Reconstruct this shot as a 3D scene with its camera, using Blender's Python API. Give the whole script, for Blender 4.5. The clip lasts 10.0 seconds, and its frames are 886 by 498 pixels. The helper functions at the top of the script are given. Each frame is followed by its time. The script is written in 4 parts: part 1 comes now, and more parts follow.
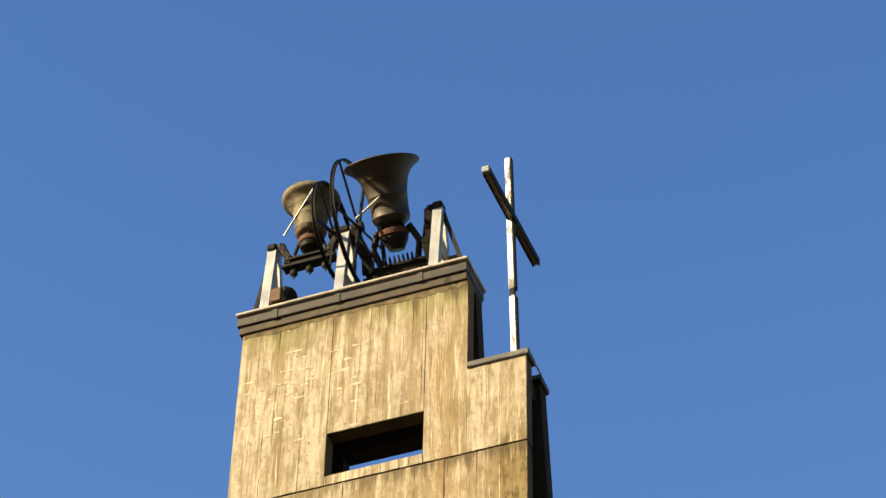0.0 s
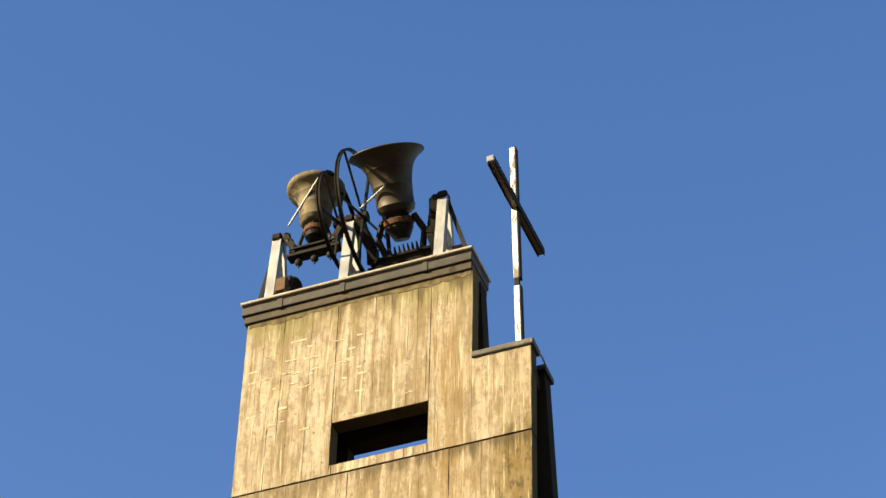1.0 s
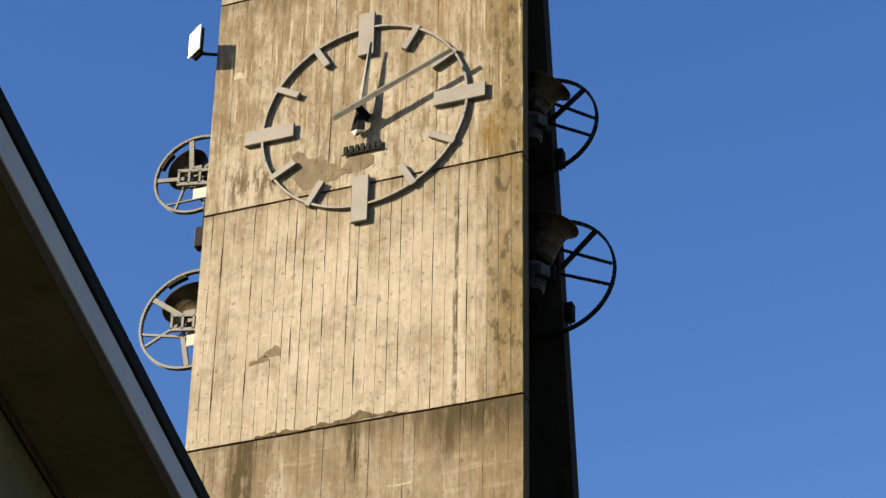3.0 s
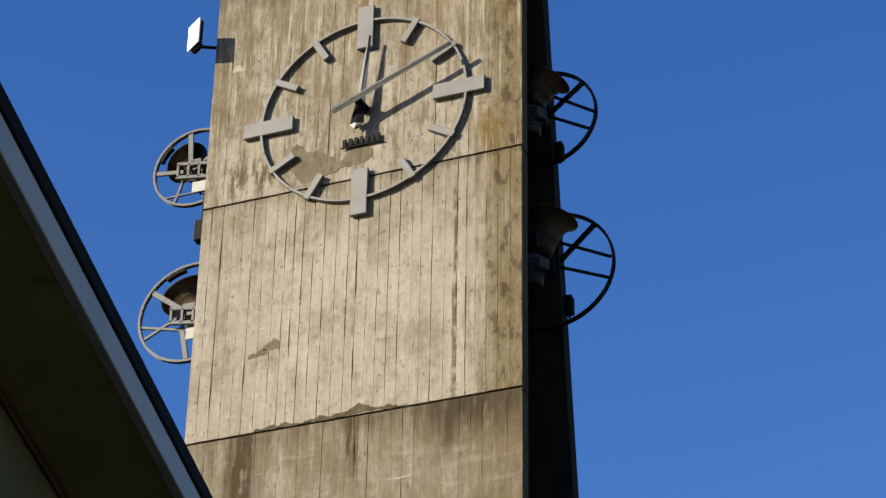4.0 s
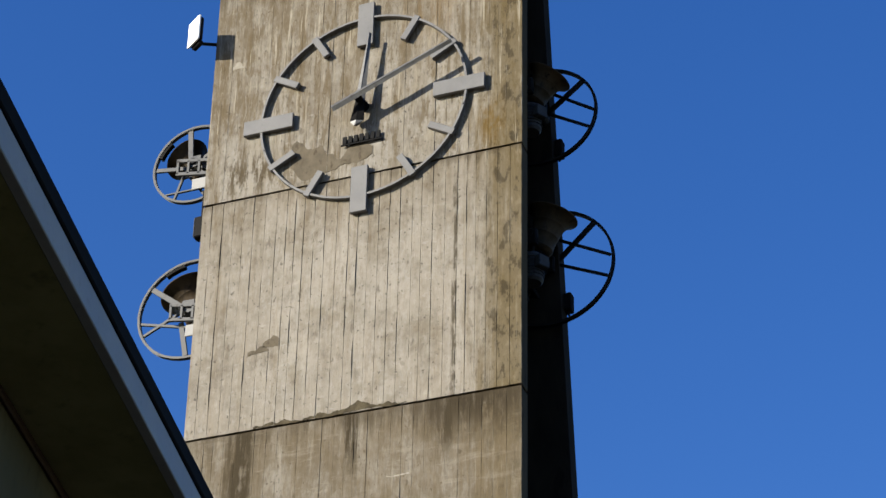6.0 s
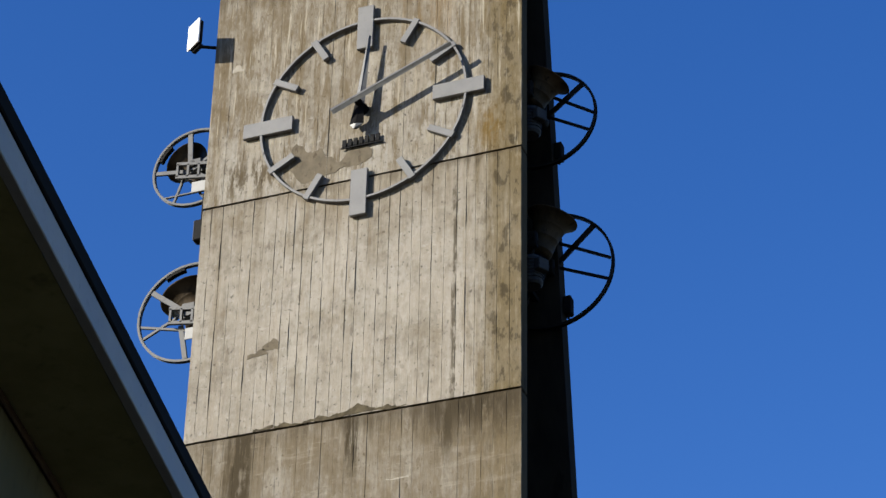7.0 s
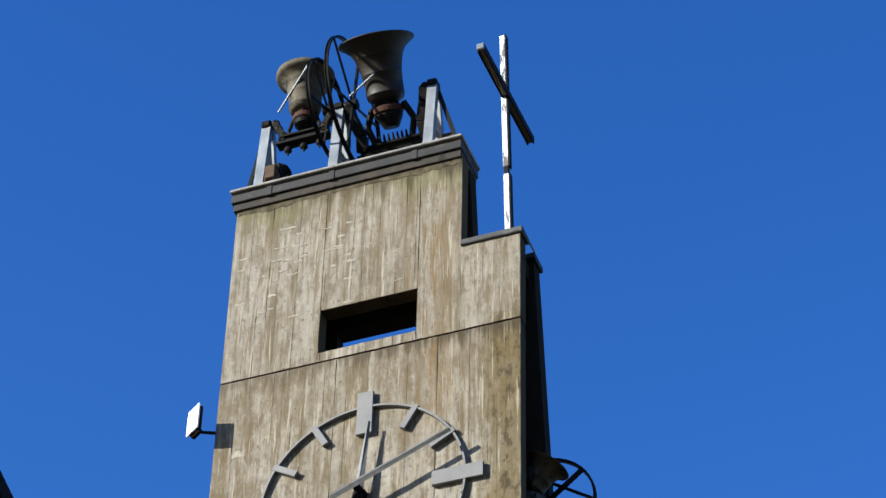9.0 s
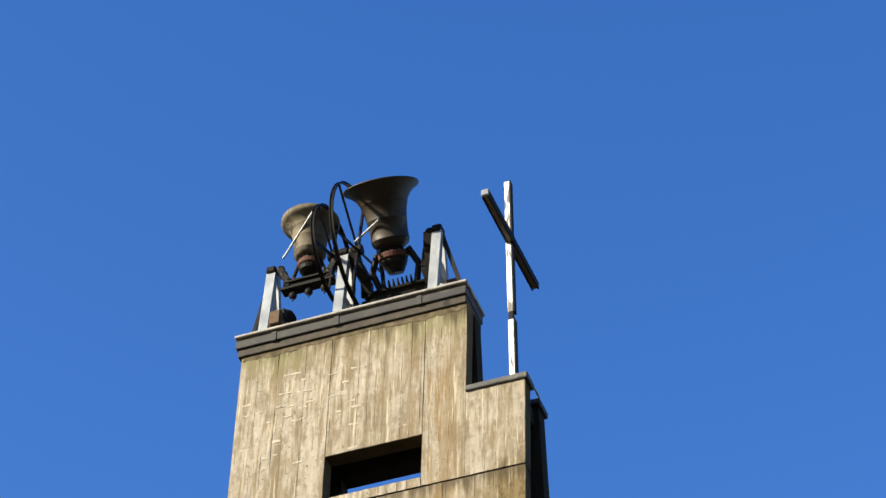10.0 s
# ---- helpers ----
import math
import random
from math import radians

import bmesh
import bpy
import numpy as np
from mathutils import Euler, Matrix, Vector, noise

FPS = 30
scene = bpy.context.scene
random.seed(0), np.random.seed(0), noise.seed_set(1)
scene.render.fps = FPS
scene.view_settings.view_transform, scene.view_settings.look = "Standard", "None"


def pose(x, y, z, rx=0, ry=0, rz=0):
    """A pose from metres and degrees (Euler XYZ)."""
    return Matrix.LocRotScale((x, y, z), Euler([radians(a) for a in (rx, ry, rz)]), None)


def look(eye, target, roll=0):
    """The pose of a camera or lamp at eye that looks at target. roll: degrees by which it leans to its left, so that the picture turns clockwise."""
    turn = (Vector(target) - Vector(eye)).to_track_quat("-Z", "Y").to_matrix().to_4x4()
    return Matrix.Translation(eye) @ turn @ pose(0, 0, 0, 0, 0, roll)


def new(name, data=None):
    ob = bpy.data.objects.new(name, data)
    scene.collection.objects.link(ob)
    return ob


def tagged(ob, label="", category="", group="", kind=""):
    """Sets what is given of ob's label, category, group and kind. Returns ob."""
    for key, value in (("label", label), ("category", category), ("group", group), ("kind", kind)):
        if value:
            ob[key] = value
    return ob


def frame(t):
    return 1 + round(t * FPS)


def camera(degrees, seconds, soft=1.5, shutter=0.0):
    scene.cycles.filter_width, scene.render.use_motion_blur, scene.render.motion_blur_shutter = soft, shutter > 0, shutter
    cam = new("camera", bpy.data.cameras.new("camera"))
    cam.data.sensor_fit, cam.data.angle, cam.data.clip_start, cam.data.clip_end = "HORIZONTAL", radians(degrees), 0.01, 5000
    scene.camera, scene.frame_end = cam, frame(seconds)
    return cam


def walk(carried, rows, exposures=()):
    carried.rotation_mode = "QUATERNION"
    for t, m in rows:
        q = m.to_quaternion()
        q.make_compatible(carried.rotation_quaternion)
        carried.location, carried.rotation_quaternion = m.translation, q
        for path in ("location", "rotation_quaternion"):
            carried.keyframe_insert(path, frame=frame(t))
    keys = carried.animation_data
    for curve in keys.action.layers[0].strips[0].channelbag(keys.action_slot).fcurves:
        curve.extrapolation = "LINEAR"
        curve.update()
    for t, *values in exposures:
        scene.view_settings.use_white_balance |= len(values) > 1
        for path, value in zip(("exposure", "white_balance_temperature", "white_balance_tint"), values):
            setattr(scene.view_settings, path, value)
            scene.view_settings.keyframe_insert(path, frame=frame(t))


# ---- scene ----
EYE = (7.473, -17.268, 1.609)
# seconds, turn, tilt and lean in degrees
AIM = [
    (0.0, -21.627, 44.951, 1.350),
    (0.5, -21.670, 44.901, 1.402),
    (0.7, -21.690, 44.890, 1.440),
    (0.8, -21.710, 44.815, 1.460),
    (0.9, -21.745, 44.767, 1.480),
    (1.0, -21.770, 44.717, 1.499),
    (1.1, -21.800, 44.617, 1.571),
    (1.2, -21.838, 44.354, 1.643),
    (1.3, -21.850, 44.285, 1.714),
    (1.4, -21.840, 44.150, 1.786),
    (1.5, -21.844, 43.951, 1.858),
    (1.6, -21.787, 43.009, 1.785),
    (1.7, -21.716, 41.994, 1.713),
    (1.8, -21.678, 40.967, 1.640),
    (1.9, -21.616, 40.095, 1.567),
    (2.0, -21.554, 39.124, 1.494),
    (2.2, -21.435, 37.563, 1.394),
    (2.3, -21.364, 36.860, 1.343),
    (2.5, -21.245, 35.398, 1.242),
    (2.7, -21.198, 34.314, 1.185),
    (2.8, -21.177, 33.932, 1.157),
    (3.0, -21.178, 33.838, 1.100),
    (4.5, -21.136, 33.633, 1.083),
    (5.0, -21.136, 33.633, 1.174),
    (5.5, -21.143, 33.629, 1.218),
    (7.0, -21.135, 33.698, 1.200),
    (7.1, -21.120, 33.760, 1.120),
    (7.2, -21.085, 33.817, 1.020),
    (7.3, -20.965, 33.936, 0.910),
    (7.4, -20.935, 34.095, 0.810),
    (7.5, -20.911, 34.188, 0.734),
    (7.7, -20.911, 34.282, 0.751),
    (7.8, -20.934, 34.457, 0.760),
    (8.0, -21.002, 35.442, 0.778),
    (8.2, -21.084, 36.934, 0.922),
    (8.3, -21.055, 37.482, 0.994),
    (8.5, -21.112, 38.688, 1.139),
    (8.7, -21.233, 40.228, 1.251),
    (8.8, -21.283, 41.008, 1.307),
    (9.0, -21.357, 42.240, 1.420),
    (9.2, -21.459, 43.604, 1.484),
    (9.3, -21.485, 44.201, 1.516),
    (9.5, -21.540, 44.882, 1.580),
    (10.0, -21.620, 45.467, 1.597),
]


def aim(turn, tilt, lean):
    a, b = radians(turn), radians(tilt)
    ahead = Vector((math.sin(a) * math.cos(b), math.cos(a) * math.cos(b), math.sin(b)))
    return look(EYE, Vector(EYE) + ahead * 20, lean)


cam = camera(19.475, 10.0)
walk(cam, [(t, aim(a, b, c)) for t, a, b, c in AIM], exposures=[
    (0.0, 1.93, 12400, 9), (1.5, 1.91, 12900, 9), (2.5, 1.63, 10400, 10), (3.2, 1.38, 8700, 10), (4.5, 1.05, 7000, 10),
    (5.5, 1.03, 6800, 10), (7.0, 1.01, 6600, 10), (9.0, 1.28, 6300, 8), (10.0, 1.73, 7750, 8)])

# ---- light ----
TO_SUN = Vector((-1.05, -1.0, 0.57)).normalized()
world = bpy.data.worlds.new("sky")
scene.world = world
world.use_nodes = True
wt = world.node_tree
sky = wt.nodes.new("ShaderNodeTexSky")
sky.sky_type = 'NISHITA'
sky.sun_disc = False
sky.sun_elevation = math.asin(TO_SUN.z)
sky.sun_rotation = math.atan2(TO_SUN.x, TO_SUN.y)
sky.altitude = 300
sky.air_density = 1.0
sky.dust_density = 0.3
sky.ozone_density = 2.5
deep = wt.nodes.new("ShaderNodeHueSaturation")
deep.inputs["Hue"].default_value = 0.518
deep.inputs["Saturation"].default_value = 1.33
wt.links.new(sky.outputs[0], deep.inputs["Color"])
wt.links.new(deep.outputs[0], wt.nodes["Background"].inputs[0])
wt.nodes["Background"].inputs[1].default_value = 0.1
sun_data = bpy.data.lights.new("sun", 'SUN')
sun_data.energy = 5.0
sun_data.angle = radians(0.53)
sun_data.color = (1.0, 0.965, 0.88)
sun = new("sun", sun_data)
sun.matrix_world = look(TO_SUN * 100, (0, 0, 0))


# ---- materials ----
class Mat:
    """A small builder for node materials."""

    def __init__(self, name, rough=0.6, metal=0.0):
        self.m = bpy.data.materials.new(name)
        self.m.use_nodes = True
        self.t = self.m.node_tree
        self.b = self.t.nodes["Principled BSDF"]
        self.b.inputs["Roughness"].default_value = rough
        self.b.inputs["Metallic"].default_value = metal
        self.pos = self.n("ShaderNodeNewGeometry").outputs["Position"]

    def n(self, kind, **props):
        node = self.t.nodes.new(kind)
        for key, value in props.items():
            setattr(node, key, value)
        return node

    def set(self, socket, value):
        if isinstance(value, bpy.types.NodeSocket):
            self.t.links.new(value, socket)
        else:
            socket.default_value = value

    def noise(self, scale, stretch=(1, 1, 1), detail=4.0, rough=0.6, local=False, shift=None, gain=1.0):
        mp = self.n("ShaderNodeMapping")
        src = self.n("ShaderNodeTexCoord").outputs["Object"] if local else self.pos
        self.set(mp.inputs["Vector"], src)
        mp.inputs["Scale"].default_value = stretch
        if shift is not None:
            self.set(mp.inputs["Location"], shift)
        nz = self.n("ShaderNodeTexNoise")
        self.set(nz.inputs["Vector"], mp.outputs[0])
        nz.inputs["Scale"].default_value = scale
        nz.inputs["Detail"].default_value = detail
        nz.inputs["Roughness"].default_value = rough
        if gain == 1.0:
            return nz.outputs["Fac"]
        return self.math('ADD', self.math('MULTIPLY', self.math('SUBTRACT', nz.outputs["Fac"], 0.5), gain), 0.5)

    def ramp(self, fac, lo, hi, a=0.0, b=1.0):
        mr = self.n("ShaderNodeMapRange", interpolation_type='SMOOTHSTEP')
        self.set(mr.inputs["Value"], fac)
        for key, value in (("From Min", lo), ("From Max", hi), ("To Min", a), ("To Max", b)):
            mr.inputs[key].default_value = value
        return mr.outputs["Result"]

    def math(self, op, a, b=0.0):
        node = self.n("ShaderNodeMath", operation=op)
        self.set(node.inputs[0], a)
        self.set(node.inputs[1], b)
        return node.outputs[0]

    def mix(self, fac, a, b, blend='MIX'):
        node = self.n("ShaderNodeMix", data_type='RGBA', blend_type=blend)
        self.set(node.inputs["Factor"], fac)
        for key, value in ((6, a), (7, b)):
            self.set(node.inputs[key], value if isinstance(value, bpy.types.NodeSocket) else (*value, 1.0))
        return node.outputs[2]

    def colour(self, value):
        self.set(self.b.inputs["Base Color"], value if isinstance(value, bpy.types.NodeSocket) else (*value, 1.0))
        return self

    def rough(self, value):
        self.set(self.b.inputs["Roughness"], value)
        return self

    def bump(self, height, strength=0.3, dist=0.01):
        node = self.n("ShaderNodeBump")
        node.inputs["Strength"].default_value = strength
        node.inputs["Distance"].default_value = dist
        self.set(node.inputs["Height"], height)
        self.set(self.b.inputs["Normal"], node.outputs[0])
        return self

    def xyz(self):
        node = self.n("ShaderNodeSeparateXYZ")
        self.set(node.inputs[0], self.pos)
        return node.outputs


JOINTS = [0.0, 2.58, 5.045, 7.51, 9.975, 12.44, 14.89, 17.353]


def concrete_material(name):
    m = Mat(name, 0.93)
    m.b.inputs["Specular IOR Level"].default_value = 0.2
    x, y, z = m.xyz()
    rnd = m.n("ShaderNodeObjectInfo").outputs["Random"]
    brown, dark, pale = (0.1386, 0.1, 0.0496), (0.0315, 0.0235, 0.0143), (0.294, 0.2583, 0.1953)
    # clouds of lighter and darker cement, board by board
    tone = m.mix(m.ramp(m.noise(1.3, (1, 1, 0.6), 5, 0.6, gain=1.8), 0.3, 0.7), (0.1974, 0.1617, 0.105), (0.2562, 0.2184, 0.1554))
    tone = m.mix(m.ramp(rnd, 0.45, 1.0, 0.0, 0.14), tone, (0.1554, 0.1197, 0.0693))
    tone = m.mix(m.ramp(rnd, 0.3, 0.0, 0.0, 0.14), tone, pale)
    cloud = m.noise(4.2, (1.25, 1, 0.55), 7, 0.72, gain=2.2)
    tone = m.mix(m.ramp(cloud, 0.5, 0.8, 0, 0.62), tone, (0.126, 0.0932, 0.0525))
    tone = m.mix(m.ramp(cloud, 0.42, 0.15, 0, 0.5), tone, pale)
    grain = m.noise(16, (1.8, 1, 0.16), 6, 0.72, gain=1.8)
    tone = m.mix(m.ramp(grain, 0.54, 0.75, 0, 0.3), tone, brown)
    tone = m.mix(m.ramp(grain, 0.46, 0.25, 0, 0.25), tone, pale)
    mottle = m.noise(17, (1.1, 1, 0.75), 4, 0.6, gain=1.9)
    tone = m.mix(m.ramp(mottle, 0.55, 0.8, 0, 0.36), tone, (0.1134, 0.084, 0.0462))
    tone = m.mix(m.ramp(mottle, 0.45, 0.2, 0, 0.40), tone, (0.3108, 0.2772, 0.2142))
    # air holes, knots and chipped spots
    chip = m.noise(12, (0.7, 1, 1.5), 4, 0.6, gain=1.3)
    tone = m.mix(m.ramp(chip, 0.67, 0.71, 0, 0.4), tone, (0.3276, 0.3024, 0.2436))
    speck = m.noise(24, (1, 1, 0.8), 5, 0.55, gain=1.3)
    tone = m.mix(m.ramp(speck, 0.65, 0.72, 0, 0.75), tone, dark)
    knot = m.noise(10, (1.2, 1, 0.5), 3, gain=1.3)
    tone = m.mix(m.ramp(knot, 0.66, 0.74, 0, 0.55), tone, (0.0672, 0.0483, 0.0252))
    grey = m.n("ShaderNodeHueSaturation")
    grey.inputs["Saturation"].default_value = 0.64
    grey.inputs["Value"].default_value = 0.88
    m.set(grey.inputs["Color"], tone)
    tone = grey.outputs[0]
    # rain runs and dirt below the pour joints; row 19.63 also paints the cap's shadow
    run = m.noise(4.5, (1.6, 1, 0.10), 7, 0.72, gain=2.0)
    patchy = m.noise(0.8, (1, 1, 0.6), 4, 0.6, gain=2.0)
    wide, near = None, None
    for top, deep_, force, edge_ in ((17.353, 2.6, 0.9, 0.2), (14.888, 0.9, 0.6, 0.10), (12.44, 3.4, 0.75, 0.22), (19.63, 0.6, 1.0, 0.22)):
        below = m.math('SUBTRACT', top, z)
        under = m.ramp(below, -0.005, 0.005)
        lag = m.math('SUBTRACT', run, 0.5)
        reach = m.math('ADD', below, m.math('MULTIPLY', lag, -1.6 * deep_))
        band = m.math('MULTIPLY', m.math('MULTIPLY', under, m.ramp(reach, deep_, 0.0)), force)
        reach2 = m.math('ADD', below, m.math('MULTIPLY', lag, -3.0 * edge_))
        crust = m.math('MULTIPLY', m.math('MULTIPLY', under, m.ramp(reach2, edge_, 0.0)), force)
        wide = band if wide is None else m.math('MAXIMUM', wide, band)
        near = crust if near is None else m.math('MAXIMUM', near, crust)
    fine = m.noise(11, (1.7, 1, 0.13), 6, 0.7, gain=2.0)
    lag = m.math('ADD', m.math('MULTIPLY', m.math('SUBTRACT', run, 0.5), 0.55), m.math('MULTIPLY', m.math('SUBTRACT', fine, 0.5), 0.35))

    def band_at(centre, half, wobble=0.3):
        """A vertical rain track round one place along the wall."""
        away = m.math('ABSOLUTE', m.math('SUBTRACT', m.math('ADD', x, m.math('MULTIPLY', lag, wobble)), centre))
        return m.ramp(away, half, half * 0.3)

    def between(low, high, soft=0.25):
        return m.math('MULTIPLY', m.ramp(z, low - soft, low + soft), m.ramp(z, high + soft, high - soft))

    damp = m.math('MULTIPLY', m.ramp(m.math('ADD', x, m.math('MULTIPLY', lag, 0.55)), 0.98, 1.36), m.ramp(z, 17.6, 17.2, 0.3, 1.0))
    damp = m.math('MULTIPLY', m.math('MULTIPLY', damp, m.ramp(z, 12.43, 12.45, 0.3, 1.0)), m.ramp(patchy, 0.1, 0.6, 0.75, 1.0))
    # soft cloudy soiling that runs across the board marks
    soil = m.noise(2.6, (1, 1, 0.9), 7, 0.66, gain=2.0)
    tone = m.mix(m.ramp(soil, 0.52, 0.8, 0.0, 0.42), tone, (0.126, 0.0987, 0.0609))
    streak = m.math('MULTIPLY', m.ramp(run, 0.5, 0.74), m.ramp(patchy, 0.35, 0.65, 0.2, 0.85))
    tone = m.mix(m.math('MULTIPLY', streak, 0.5), tone, (0.105, 0.0714, 0.0328))
    crusty = m.noise(8.5, (1.35, 1, 0.3), 8, 0.74, gain=2.2)
    # the top pour is greyer, with close narrow runs
    high = m.ramp(z, 17.34, 17.36)
    tone = m.mix(m.math('MULTIPLY', high, m.ramp(fine, 0.46, 0.72, 0.10, 0.78)), tone, (0.0987, 0.0735, 0.042))
    tone = m.mix(m.math('MULTIPLY', high, m.ramp(cloud, 0.45, 0.75, 0.0, 0.35)), tone, (0.084, 0.0651, 0.0399))
    column = m.noise(3.4, (2.3, 1, 0.14), 5, 0.6, gain=2.2)
    tone = m.mix(m.math('MULTIPLY', high, m.ramp(column, 0.48, 0.8, 0.0, 0.6)), tone, (0.085, 0.063, 0.034))
    # the pour under the clock is the palest
    mild = m.math('MULTIPLY', m.ramp(z, 12.43, 12.45), m.ramp(z, 14.90, 14.88))
    tone = m.mix(m.math('MULTIPLY', mild, m.ramp(soil, 0.65, 0.35, 0.02, 0.30)), tone, (0.275, 0.24, 0.19))
    # the lowest pour in view is darker and scuffed
    low = m.ramp(z, 12.45, 12.43)
    tone = m.mix(m.math('MULTIPLY', low, m.ramp(m.math('ADD', m.math('MULTIPLY', soil, 0.5), m.math('MULTIPLY', crusty, 0.5)), 0.35, 0.65, 0.1, 0.68)), tone, (0.085, 0.067, 0.043))
    scuff = m.noise(3.0, (0.5, 1, 2.6), 6, 0.7, gain=2.0)
    tone = m.mix(m.math('MULTIPLY', low, m.ramp(scuff, 0.56, 0.8, 0.0, 0.75)), tone, (0.23, 0.205, 0.165))
    # the clock's pour is blotched with crusts of lime and grime
    mid = m.math('MULTIPLY', m.ramp(z, 14.88, 14.90), m.ramp(z, 17.36, 17.34))
    tone = m.mix(m.math('MULTIPLY', wide, m.ramp(cloud, 0.25, 0.6, 0.45, 0.75)), tone, (0.0903, 0.0655, 0.0336))
    tone = m.mix(m.math('MULTIPLY', mid, m.ramp(crusty, 0.50, 0.68, 0.0, 0.62)), tone, (0.084, 0.060, 0.029))
    tone = m.mix(m.math('MULTIPLY', mid, m.ramp(crusty, 0.42, 0.24, 0.0, 0.6)), tone, (0.2268, 0.1995, 0.1512))
    # algae under the cap, rust-coloured tracks below the shoulder
    algae = m.math('MULTIPLY', m.ramp(m.math('ADD', z, m.math('MULTIPLY', lag, 0.6)), 19.15, 19.65), m.ramp(patchy, 0.3, 0.6, 0.15, 0.75))
    tone = m.mix(algae, tone, (0.1134, 0.1155, 0.0546))
    rust = m.math('MULTIPLY', m.math('MAXIMUM', band_at(0.70, 0.2, 0.5), m.math('MULTIPLY', band_at(0.38, 0.05), 0.5)), between(16.3, 18.9, 0.5))
    tone = m.mix(m.math('MULTIPLY', rust, m.ramp(fine, 0.35, 0.7, 0.08, 0.55)), tone, (0.1302, 0.0777, 0.026))
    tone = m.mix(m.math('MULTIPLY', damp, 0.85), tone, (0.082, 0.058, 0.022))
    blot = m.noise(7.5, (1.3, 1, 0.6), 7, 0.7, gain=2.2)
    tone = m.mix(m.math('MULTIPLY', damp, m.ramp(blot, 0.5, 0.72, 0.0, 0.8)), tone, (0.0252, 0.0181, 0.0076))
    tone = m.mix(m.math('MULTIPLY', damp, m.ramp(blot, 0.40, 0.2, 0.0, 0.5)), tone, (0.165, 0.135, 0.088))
    ochre = m.math('MULTIPLY', band_at(1.22, 0.16, 0.2), between(14.95, 15.4, 0.2))
    tone = m.mix(m.math('MULTIPLY', ochre, m.ramp(blot, 0.35, 0.6, 0.1, 0.75)), tone, (0.105, 0.062, 0.012))
    # brown drips over the pour joint beside the clock
    drip = m.math('MULTIPLY', band_at(-1.12, 0.42, 0.2), between(14.98, 15.32, 0.16))
    tone = m.mix(m.math('MULTIPLY', drip, m.ramp(crusty, 0.42, 0.56, 0.0, 0.8)), tone, (0.0504, 0.0357, 0.0168))
    # thin pale lime runs
    lime = m.noise(13, (1.9, 1, 0.09), 5, 0.66, gain=2.0)
    tone = m.mix(m.math('MULTIPLY', m.ramp(lime, 0.64, 0.8, 0.0, 0.6), m.ramp(z, 14.7, 15.1, 0.3, 1.0)), tone, (0.3024, 0.2709, 0.21))
    # moss tracks
    moss = m.math('MULTIPLY', m.math('MULTIPLY', band_at(0.90, 0.028, 0.10), m.ramp(blot, 0.35, 0.6, 0.25, 0.8)), between(12.2, 14.7))
    runs = m.math('MULTIPLY', band_at(-1.0, 0.17), between(11.1, 12.8))
    runs = m.math('MAXIMUM', runs, m.math('MULTIPLY', band_at(1.12, 0.62), between(12.12, 12.8)))
    runs = m.math('MAXIMUM', runs, m.math('MULTIPLY', m.math('MAXIMUM', band_at(0.02, 0.07), band_at(0.88, 0.07)), between(11.95, 12.8)))
    moss = m.math('MAXIMUM', moss, m.math('MULTIPLY', runs, low))
    tone = m.mix(m.math('MULTIPLY', moss, m.ramp(m.math('ADD', m.math('MULTIPLY', fine, 0.6), m.math('MULTIPLY', blot, 0.4)), 0.30, 0.50, 0.15, 1.0)), tone, (0.0357, 0.026, 0.0126))
    near = m.math('MULTIPLY', near, m.ramp(m.math('ADD', x, m.math('MULTIPLY', patchy, 1.2)), 0.0, 1.6, 0.55, 1.0))
    tone = m.mix(m.math('MULTIPLY', near, 0.85), tone, (0.0294, 0.021, 0.0105))
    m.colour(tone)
    h = m.math('ADD', m.math('MULTIPLY', grain, 0.6), m.math('MULTIPLY', speck, -0.6))
    m.bump(m.math('ADD', h, m.math('MULTIPLY', cloud, 0.5)), 0.5, 0.010)
    return m.m


def simple_material(name, a, b, rough=0.6, metal=0.0, scale=12, stretch=(1, 1, 1), bump=0.15, spots=None, spot=(0.58, 0.7), spec=0.4):
    m = Mat(name, rough, metal)
    m.b.inputs["Specular IOR Level"].default_value = spec
    nz = m.noise(scale, stretch, 5, 0.65)
    tone = m.mix(m.ramp(nz, 0.3, 0.7), a, b)
    fine = m.noise(scale * 7, stretch, 3)
    tone = m.mix(m.ramp(fine, 0.55, 0.8, 0, 0.35), tone, tuple(v * 0.6 for v in a))
    if spots:
        tone = m.mix(m.ramp(m.noise(scale * 2.3, stretch, 4), *spot), tone, spots)
    m.colour(tone)
    m.rough(m.ramp(nz, 0.2, 0.8, max(rough - 0.12, 0.03), min(rough + 0.12, 1)))
    m.bump(fine, bump, 0.003)
    return m.m


CONCRETE = concrete_material("board_marked_concrete")
# near-black base colour: the shade of the tower's unlit side is painted in
CONCRETE_SHADED = simple_material("shade_dark_concrete", (0.0112, 0.0098, 0.0077), (0.0238, 0.0203, 0.0161), 0.97, 0, 3, (1, 1, 0.3), 0.4, (0.0098, 0.0084, 0.007), spec=0.05)
# darker copy of the concrete, with shade painted in for slab sides, reveals and grooves
CONCRETE_SIDE = simple_material("shade_side_concrete", (0.045, 0.034, 0.019), (0.08, 0.061, 0.036), 0.95, 0, 3, (1, 1, 0.3), 0.4, (0.028, 0.021, 0.013), spec=0.05)
CLOCK_BLACK = simple_material("black_and_shaded_paint", (0.006, 0.006, 0.006), (0.011, 0.010, 0.010), 0.85, 0, 8, (1, 1, 1), 0.05, spec=0.03)
